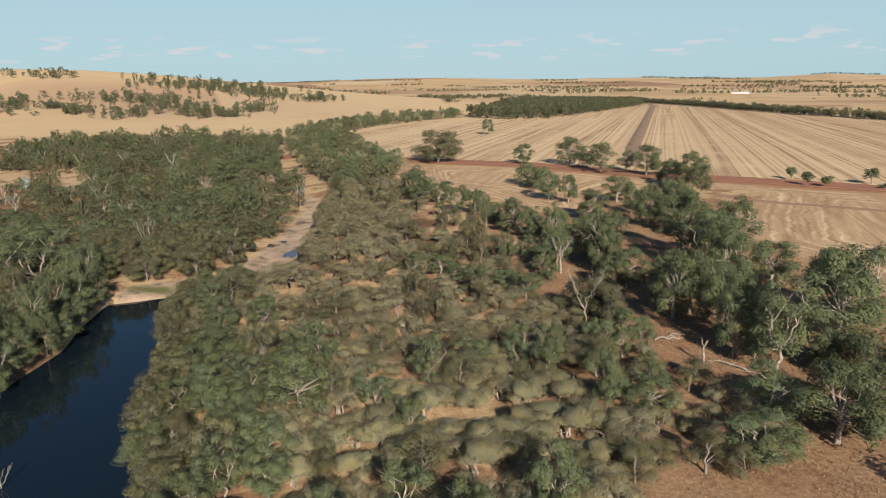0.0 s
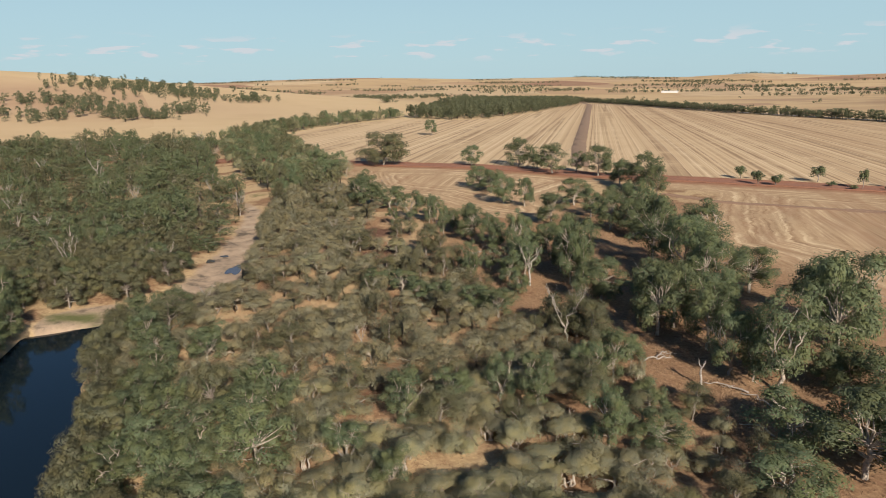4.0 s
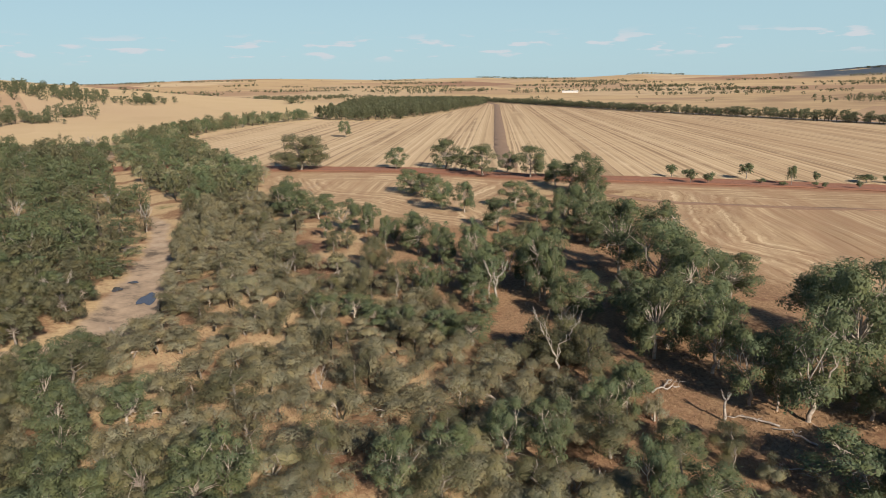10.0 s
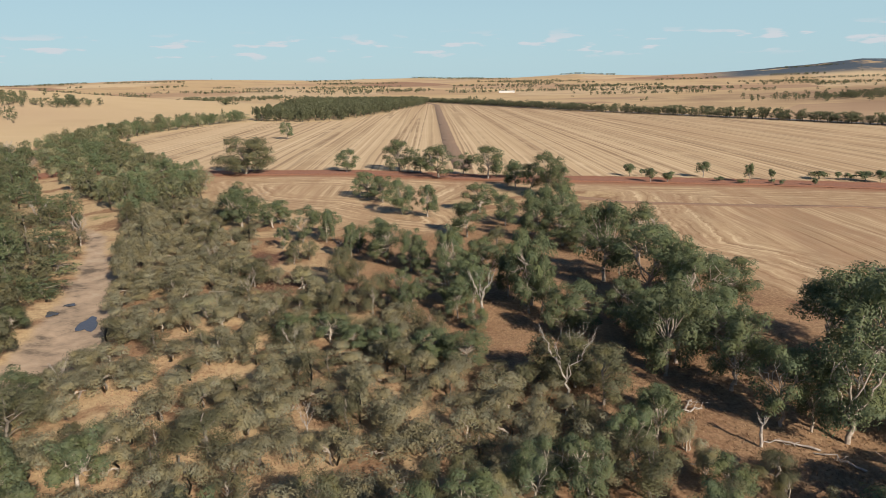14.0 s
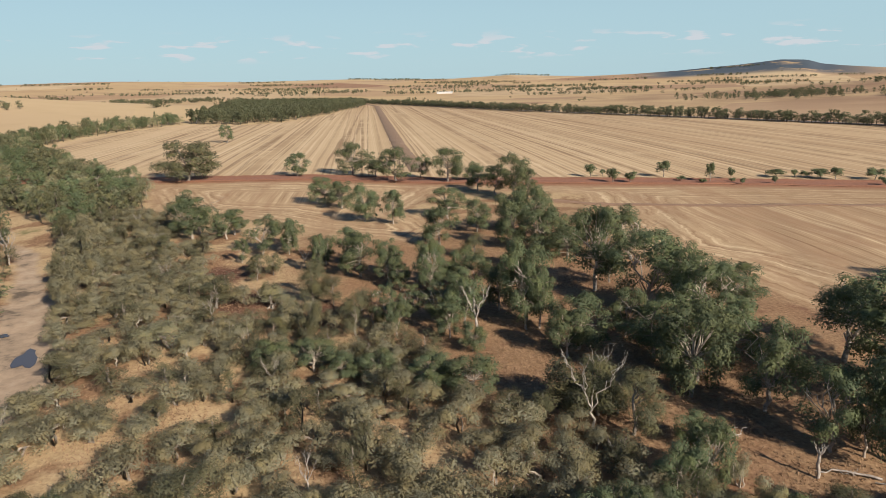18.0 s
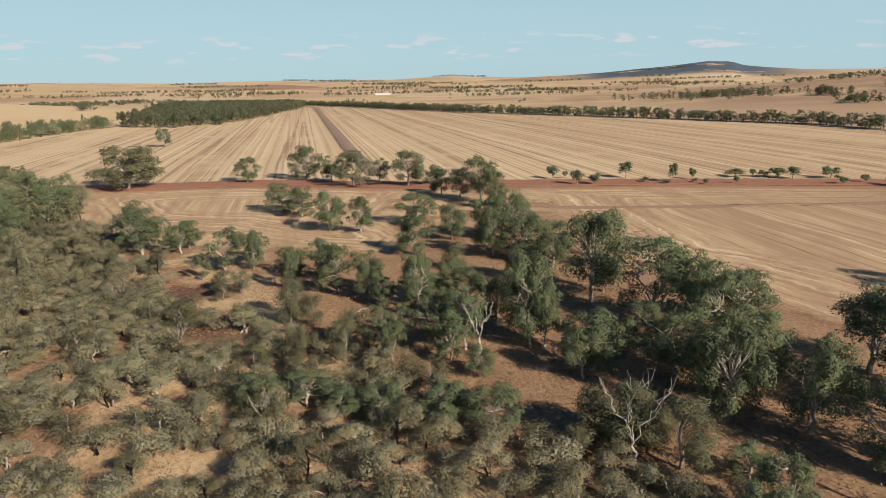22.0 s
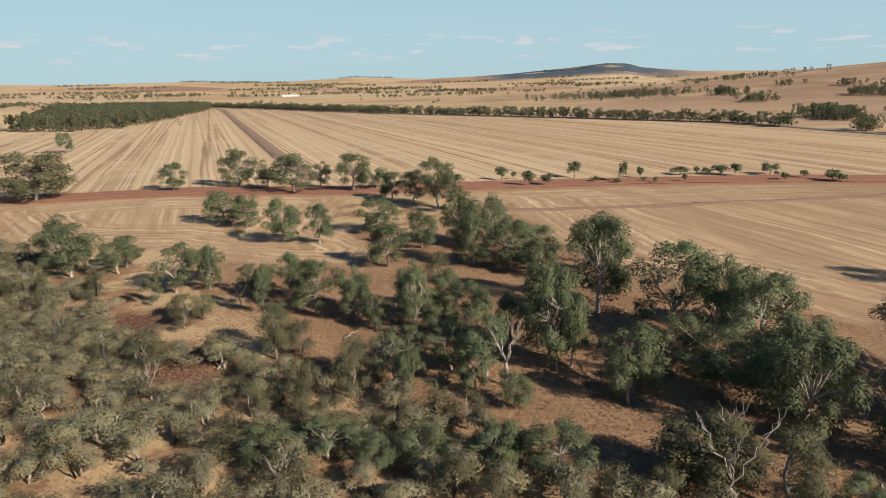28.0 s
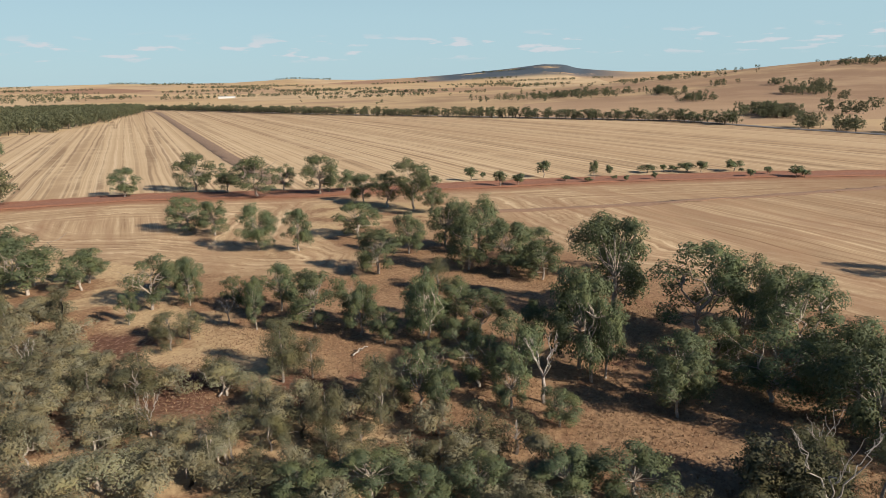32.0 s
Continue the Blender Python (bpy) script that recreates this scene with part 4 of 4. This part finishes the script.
for x, y in near:
    h = rnd.uniform(3.6, 6.2)
    if x < -16 - 0.08 * y and rnd.random() < 0.6:
        plant(rnd.choice(("round_gum", "round_gum", "wattle", "gum")), "bank_tree", x, y, h * 1.5, rnd.uniform(7, 10.5), "bushy rounded olive-green tree behind the pool's bank", "bushy trees behind the pool")
    elif rnd.random() < 0.10:
        plant("sheoak", "sheoak_tree", x, y, h * 1.35, rnd.uniform(5.5, 7.5), "dense dark grey-green sheoak among olive scrub", "sheoaks in the scrub")
    elif rnd.random() < 0.10:
        plant("gum", "gum_tree", x, y, h * 1.7, rnd.uniform(6, 8.5), "young grey-green gum with pale stems above scrub", "young gums in the scrub")
    else:
        plant("scrub", "scrub_tree", x, y, h * 0.95, rnd.uniform(6.2, 9.2), "low olive-grey spreading tree with twisted pale stems", "low olive scrub trees")
for x, y in scatter([(27, 80), (29, 100), (36, 117), (45, 106), (46, 88), (36, 76)], 4.8, 16):
    plant("scrub" if rnd.random() < 0.65 else "sheoak", "scrub_tree", x, y, rnd.uniform(3.2, 5.4), rnd.uniform(4.2, 6.4), "small olive-green tree at the clearing edge", "trees at the clearing edge")
massed("olive_scrub", "olive-grey scrub growing along the dry riverbed", [("scrub" if rnd.random() < 0.8 else "sheoak", x, y, rnd.uniform(3.6, 6.5) + (3.0 if y > 225 and x < -36 else 0), rnd.uniform(5.5, 8.6), 0.34, 1.45) for x, y in later])

far_b = []
for x, y in scatter(WOOD_B, 5.6, 2):
    tall = rnd.uniform(4, 10) + (5 if noise.noise(Vector((x * 0.03, y * 0.03, 9.0))) > 0.1 else 0)
    if noise.noise(Vector((x * 0.05, y * 0.05, 5.0))) > 0.30:
        continue
    if min(math.hypot(x + 200, y - 321) - 12, math.hypot(x + 75, y - 327) + 2, math.hypot(x + 179, y - 276)) < 10:
        continue
    if y < 215 and x > -130:
        if rnd.random() < 0.55:
            plant("gum", "gum_tree", x, y, tall, rnd.uniform(7.5, 11), "dark green gum crowding the river bank", "gums on the far bank")
        else:
            plant("sheoak", "sheoak_tree", x, y, tall * 0.75, rnd.uniform(7, 9), "dense dull green tree on the river bank", "dense bank trees")
    else:
        far_b.append((rnd.choice(("gum", "round_gum", "wattle", "round_gum", "sheoak")), x, y, tall * rnd.uniform(0.7, 1.15), rnd.uniform(5, 14.5), 0.22 if y < 260 else 0.11 if y < 400 else 0.055, 1.6 if y < 260 else 1.9 if y < 400 else 2.6))
SOUTH_E = [(-2, -95), (-12, -60), (-23, -25), (-31, 12), (-33, 47), (50, 47), (62, 84), (86, 84), (92, 60), (84, 20), (70, -30), (62, -95)]
SOUTH_W = [(-44, -95), (-56, -55), (-66, -22), (-73, 14), (-122, 14), (-128, -40), (-120, -95)]
south = [(rnd.choice(("scrub", "scrub", "sheoak", "gum")), x, y, rnd.uniform(4.5, 8), rnd.uniform(6, 9), 0.08, 2.6) for x, y in scatter(SOUTH_E, 7.2, 71)]
south += [(rnd.choice(("gum", "round_gum", "sheoak", "wattle")), x, y, rnd.uniform(6, 12), rnd.uniform(7, 11), 0.08, 2.6) for x, y in scatter(SOUTH_W, 7.6, 72)]
massed("riverside_woods", "olive scrub and gums along the river pool", south)
massed("river_woods", "grey-green river woods with bare grey limbs", far_b)
massed("creek_woods", "dull green trees lining the winding creek", [(rnd.choice(("gum", "wattle", "round_gum", "sheoak", "scrub")), x, y, rnd.uniform(5, 12) + (3 if y > 620 else 0), rnd.uniform(6, 13), 0.20 if y < 420 else 0.11, 1.7 if y < 420 else 2.2) for x, y in scatter(WOOD_C, 6.6, 3)])
massed("plantation", "dark green block of planted trees beside stubble", [("far_gum", x, y, rnd.uniform(10, 17), rnd.uniform(8, 14), 0.13, 2.6) for x, y in scatter(FOREST, 9.0, 4)])


def treeline(line, gap, width, h, seed):
    """Trees along a line: a list for massed()."""
    r, out = random.Random(seed), []
    for (ax, ay), (bx, by) in zip(line, line[1:]):
        k = max(1, int(math.hypot(bx - ax, by - ay) / gap))
        for i in range(k):
            t = (i + r.random()) / k
            if noise.noise(Vector((ax + (bx - ax) * t, ay + (by - ay) * t, 0)) * 0.011) > -0.42:
                out.append(("far_gum", ax + (bx - ax) * t + r.uniform(-width, width), ay + (by - ay) * t + r.uniform(-width, width), r.uniform(0.55, 1.1) * h, r.uniform(0.7, 1.25) * h, 0.16, 1.9))
    return out


def clumps(rows, h, seed, share=0.035, grow=4.2, more=1.0):
    """Clumps of trees: x, y, reach across the view, reach in depth, count."""
    r, out = random.Random(seed), []
    for x, y, across, deep, n in rows:
        d = math.hypot(x, y)
        ux, uy = x / d, y / d
        for _ in range(int(n * more)):
            a, b2 = r.gauss(0, 0.56) * across, r.gauss(0, 0.8) * deep
            out.append(("far_gum", x + uy * a + ux * b2, y - ux * a + uy * b2, r.uniform(0.4, 1.15) * h, r.uniform(0.4, 1.15) * h, share, grow))
    return out


massed("highway_trees", "long dark line of trees beside the highway", treeline([(478, 1690), (488, 1300), (492, 965), (515, 790), (536, 612), (553, 452), (532, 385)], 3.2, 5, 12, 21)
       + clumps([(530, 330, 8, 12, 14), (518, 298, 8, 12, 16), (508, 262, 8, 12, 16), (496, 225, 8, 12, 16), (480, 180, 8, 12, 14)], 11, 22, 0.14, 2.0))
massed("hill_trees", "scattered dark trees on the dry rise", clumps([(-528, 858, 25, 40, 22), (-475, 862, 12, 10, 8), (-432, 832, 15, 14, 16), (-373, 826, 26, 25, 18), (-428, 954, 64, 30, 34), (-324, 884, 42, 25, 26), (-275, 841, 36, 18, 24), (-248, 921, 23, 30, 18), (-424, 1144, 80, 50, 56), (-330, 1166, 60, 50, 46), (-269, 1104, 65, 40, 40), (-201, 1116, 28, 20, 16), (-610, 1130, 32, 20, 12), (-664, 1106, 21, 20, 7), (-379, 954, 51, 40, 14)], 12, 31, 0.12, 2.2, 1.8))
massed("homestead_trees", "dark dense trees round the homestead yard", clumps([(-300, 485, 12, 14, 12), (-276, 493, 12, 14, 12), (-263, 507, 12, 14, 12), (-240, 516, 12, 14, 12), (-224, 502, 12, 14, 12), (-317, 537, 12, 14, 12)], 7, 34, 0.14, 2.4))
massed("slope_trees", "dark clumps of trees on the dry slopes", clumps([(1021, 957, 128, 60, 90), (2233, 2040, 86, 40, 14), (1062, 768, 32, 40, 22), (919, 641, 22, 30, 20), (664, 418, 24, 30, 45), (1088, 546, 35, 40, 24), (745, 393, 8, 10, 3), (945, 449, 9, 10, 3), (728, 361, 9, 12, 6), (796, 367, 7, 8, 2), (1247, 661, 23, 30, 8), (1206, 575, 22, 30, 10), (1243, 759, 18, 20, 5), (1076, 574, 15, 20, 3), (1525, 1015, 148, 60, 36), (1682, 663, 67, 40, 40)], 13, 32, 0.12, 2.2, 1.8))
massed("plain_trees", "distant dark belts of trees across the plain", clumps([(1081, 2668, 127, 80, 26), (758, 2681, 134, 80, 36), (1524, 2573, 205, 60, 70), (502, 2688, 132, 80, 50), (811, 1265, 7, 6, 2), (1346, 1772, 18, 10, 3), (2123, 2211, 199, 60, 40), (628, 1752, 44, 40, 12), (-233, 3093, 356, 40, 56), (11, 1259, 16, 15, 9), (-480, 3260, 81, 30, 10), (544, 3013, 201, 80, 60), (259, 2216, 55, 30, 18), (1324, 2379, 190, 60, 60)], 12, 33, 0.025, 5.0))


def far_belts():
    r, out = random.Random(41), []
    for _ in range(120):
        a, d = radians(r.uniform(-38, 82)), r.uniform(2300, 4700)
        n, turn = r.randrange(8, 70), r.uniform(-0.35, 0.35)
        x, y = math.sin(a) * d, math.cos(a) * d
        for k in range(n):
            s = (k - n / 2) * 7
            out.append(("far_gum", x + math.cos(a + turn) * s + r.uniform(-14, 14), y - math.sin(a + turn) * s + r.uniform(-14, 14), r.uniform(7, 13), r.uniform(8, 16), 0.018, 5.5))
    for _ in range(150):
        a, d = radians(r.uniform(-38, 82)), r.uniform(1500, 4800)
        x, y = math.sin(a) * d, math.cos(a) * d
        if area_gap(MAIN_FIELD, x, y) > 0:
            out.append(("far_gum", x, y, r.uniform(6, 11), r.uniform(7, 13), 0.02, 5.0))
    return out


massed("distant_trees", "specks of distant trees over pale farmland", far_belts())


# ---- farm buildings ----
def part(name, bm, mat, parent, label=""):
    me = bpy.data.meshes.new(name)
    bm.to_mesh(me)
    bm.free()
    me.materials.append(mat)
    ob = new(name, me)
    ob.parent = parent
    return tagged(ob, label)


def plain_metal(name, colour, rough=0.45, metal=0.6):
    m, n, l, b = material(name)
    f = noise_node(n, l, placed(n, l), 0.9, 5)
    l.new(mix(n, l, f, tuple(c * 0.8 for c in colour), colour), b.inputs["Base Color"])
    b.inputs["Roughness"].default_value, b.inputs["Metallic"].default_value = rough, metal
    return m


def shed(x, y, turn, long, deep, h):
    white = plain_metal("white_sheet", (0.62, 0.62, 0.61), 0.5, 0.0)
    foot = new("farm_shed")
    foot.matrix_world = pose(x, y, ground_z(x, y) - 0.3, 0, 0, turn)
    for sy in (-1, 1):
        bm = bmesh.new()
        bmesh.ops.create_cube(bm, size=1, matrix=Matrix.Translation((0, sy * deep / 2, h / 2)) @ Matrix.Diagonal((long, 0.3, h, 1)))
        part("wall", bm, white, foot)
    for sx in (-1, 1):
        bm = bmesh.new()
        a = [(sx * long / 2, -deep / 2, 0), (sx * long / 2, deep / 2, 0), (sx * long / 2, deep / 2, h), (sx * long / 2, 0, h * 1.35), (sx * long / 2, -deep / 2, h)]
        lo = [bm.verts.new(p) for p in a]
        hi = [bm.verts.new((p[0] - sx * 0.3, p[1], p[2])) for p in a]
        bm.faces.new(lo), bm.faces.new(hi[::-1])
        for i in range(5):
            bm.faces.new((lo[i], hi[i], hi[(i + 1) % 5], lo[(i + 1) % 5]))
        part("end_wall", bm, white, foot)
    for sy in (-1, 1):
        bm = bmesh.new()
        rise = math.atan2(h * 0.35, deep / 2)
        bmesh.ops.create_cube(bm, size=1, matrix=Matrix.Translation((0, sy * deep / 4, h * 1.19)) @ Matrix.Rotation(-sy * rise, 4, "X") @ Matrix.Diagonal((long + 1.2, deep / 2 / math.cos(rise) + 0.8, 0.2, 1)))
        part("roof", bm, white, foot, "white sheet-metal roof slope")
    tagged(foot, "long low white farm shed on the far plain", "shed")


shed(1003, 2384, -22, 56, 18, 5.0)


def water_tank(x, y, r, h):
    steel = plain_metal("tank_steel", (0.30, 0.34, 0.32), 0.6, 0.3)
    foot = new("water_tank")
    foot.matrix_world = pose(x, y, ground_z(x, y) - 0.05)
    bm = bmesh.new()
    rings = []
    k = 32
    for i in range(25):
        z, rr = h * i / 24, r + (0.05 if i % 2 else 0.0)
        rings.append([bm.verts.new((math.cos(math.tau * j / k) * rr, math.sin(math.tau * j / k) * rr, z)) for j in range(k)])
    for a, c in zip(rings, rings[1:]):
        for j in range(k):
            bm.faces.new((a[j], a[(j + 1) % k], c[(j + 1) % k], c[j]))
    part("shell", bm, steel, foot)
    bm = bmesh.new()
    bmesh.ops.create_cone(bm, cap_ends=True, segments=32, radius1=r + 0.15, radius2=0.3, depth=0.8, matrix=Matrix.Translation((0, 0, h + 0.4)))
    part("roof", bm, steel, foot, "shallow conical steel roof")
    tagged(foot, "corrugated steel water tank on bare red earth", "water tank")


water_tank(-200, 327, 2.4, 4.6)

for k, (x, y) in enumerate(scatter(WOOD_B, 26, 51)):
    if y > 150:
        dead_copy(x, y, k, rnd.uniform(1.0, 1.6), "leafless grey dead tree standing among river trees", "dead trees in the river woods")
for k, (x, y) in enumerate(scatter(SCRUB_A, 30, 52)):
    dead_copy(x, y, k, rnd.uniform(0.55, 0.8), "bleached bare dead bush above olive scrub", "dead bushes in the scrub")


# ---- fallen wood and dry grass ----
def fallen(x, y, long, turn, seed):
    rng = np.random.default_rng(seed)
    a = radians(turn)
    ends = []
    for s in (0, 1):
        px, py = x + math.cos(a) * long * (s - 0.5), y + math.sin(a) * long * (s - 0.5)
        ends.append(np.array([px, py, ground_z(px, py) + 0.16]))
    wood = [limb(rng, ends[0], ends[1], 0.17, 0.07, 0.1, 7, 6)]
    for k in range(3):
        p = ends[0] + (ends[1] - ends[0]) * rng.uniform(0.3, 0.8)
        q = p + np.array([*(rng.normal(0, 1, 2) * long * 0.25), rng.uniform(0.2, 0.8)])
        wood.append(limb(rng, p, q, 0.06, 0.02, 0.2, 5, 4))
    v, f = joined(wood)
    tagged(new("fallen_branch", np_mesh("fallen_branch", v, f, [DEAD_WOOD], None, True)), "bleached fallen branch lying in dry grass", "branch", "fallen branches")


for k, (x, y, long, turn) in enumerate([(42.5, 124, 5.5, 10), (44, 126, 4, 40), (51.8, 107, 6, 120), (-0.5, 206.7, 5, 30), (11.7, 191.6, 6, 80), (49, 112, 7, 140),
                                        (-8.3, 102.4, 5, 20), (51, 184, 5, 60), (-26, 135, 5, 100), (36, 112, 4, 150), (47, 99, 5, 130), (22, 205, 4, 15)]):
    fallen(x, y, long, turn, 80 + k)


def dry_grass():
    m, n, l, b = material("dry_grass")
    g = n.new("ShaderNodeNewGeometry")
    l.new(mix(n, l, g.outputs["Random Per Island"], (0.20, 0.12, 0.070), (0.37, 0.25, 0.148)), b.inputs["Base Color"])
    b.inputs["Roughness"].default_value = 0.9
    rng = np.random.default_rng(9)
    px, py = rng.uniform(-48, 78, 150000), rng.uniform(60, 260, 150000)
    keep = (area_gap(POND, px, py) > 1) & (np.abs(line_gap(RIVER, px, py)) > 8) & (area_gap(NEAR_FIELD, px, py) > 2)
    px, py = px[keep], py[keep]
    keep = (np.sin(px * 0.21 + 1.3 * np.sin(py * 0.13)) * np.sin(py * 0.17 + 1.1 * np.sin(px * 0.11)) + rng.normal(0, 0.35, len(px))) > -0.05
    px, py = px[keep], py[keep]
    n4 = len(px)
    pz = height(px, py) - 0.05
    verts = []
    for k in range(3):
        a = rng.uniform(0, math.tau, n4)
        s, h = rng.uniform(0.05, 0.12, n4), rng.uniform(0.12, 0.38, n4)
        base = np.stack([px, py, pz], 1)
        side = np.stack([np.cos(a) * s, np.sin(a) * s, np.zeros(n4)], 1)
        tip = np.stack([rng.normal(0, 0.2, n4), rng.normal(0, 0.2, n4), h], 1)
        verts.append(np.stack([base - side, base + side, base + tip], 1))
    v = np.concatenate(verts).reshape(-1, 3)
    tagged(new("dry_grass", np_mesh("dry_grass", v, np.arange(len(v)).reshape(-1, 3), [m])), "straw-coloured dry grass tufts on red soil", "grass", kind="stuff")


dry_grass()

dead_copy(-58.5, 80, 3, 0.75, "bleached dead snag standing in the pool", "dead trees beside the pool")
dead_copy(-74.5, 92, 1, 0.9, "bleached dead tree on the pool's far bank", "dead trees beside the pool")
dead_copy(-76.5, 108, 2, 1.1, "bleached dead tree on the pool's far bank", "dead trees beside the pool")
plant("round_gum", "gum_tree", 136.8, 143.2, 15, 15, "broad green gum at the paddock edge", "tall gums along the paddock edge")
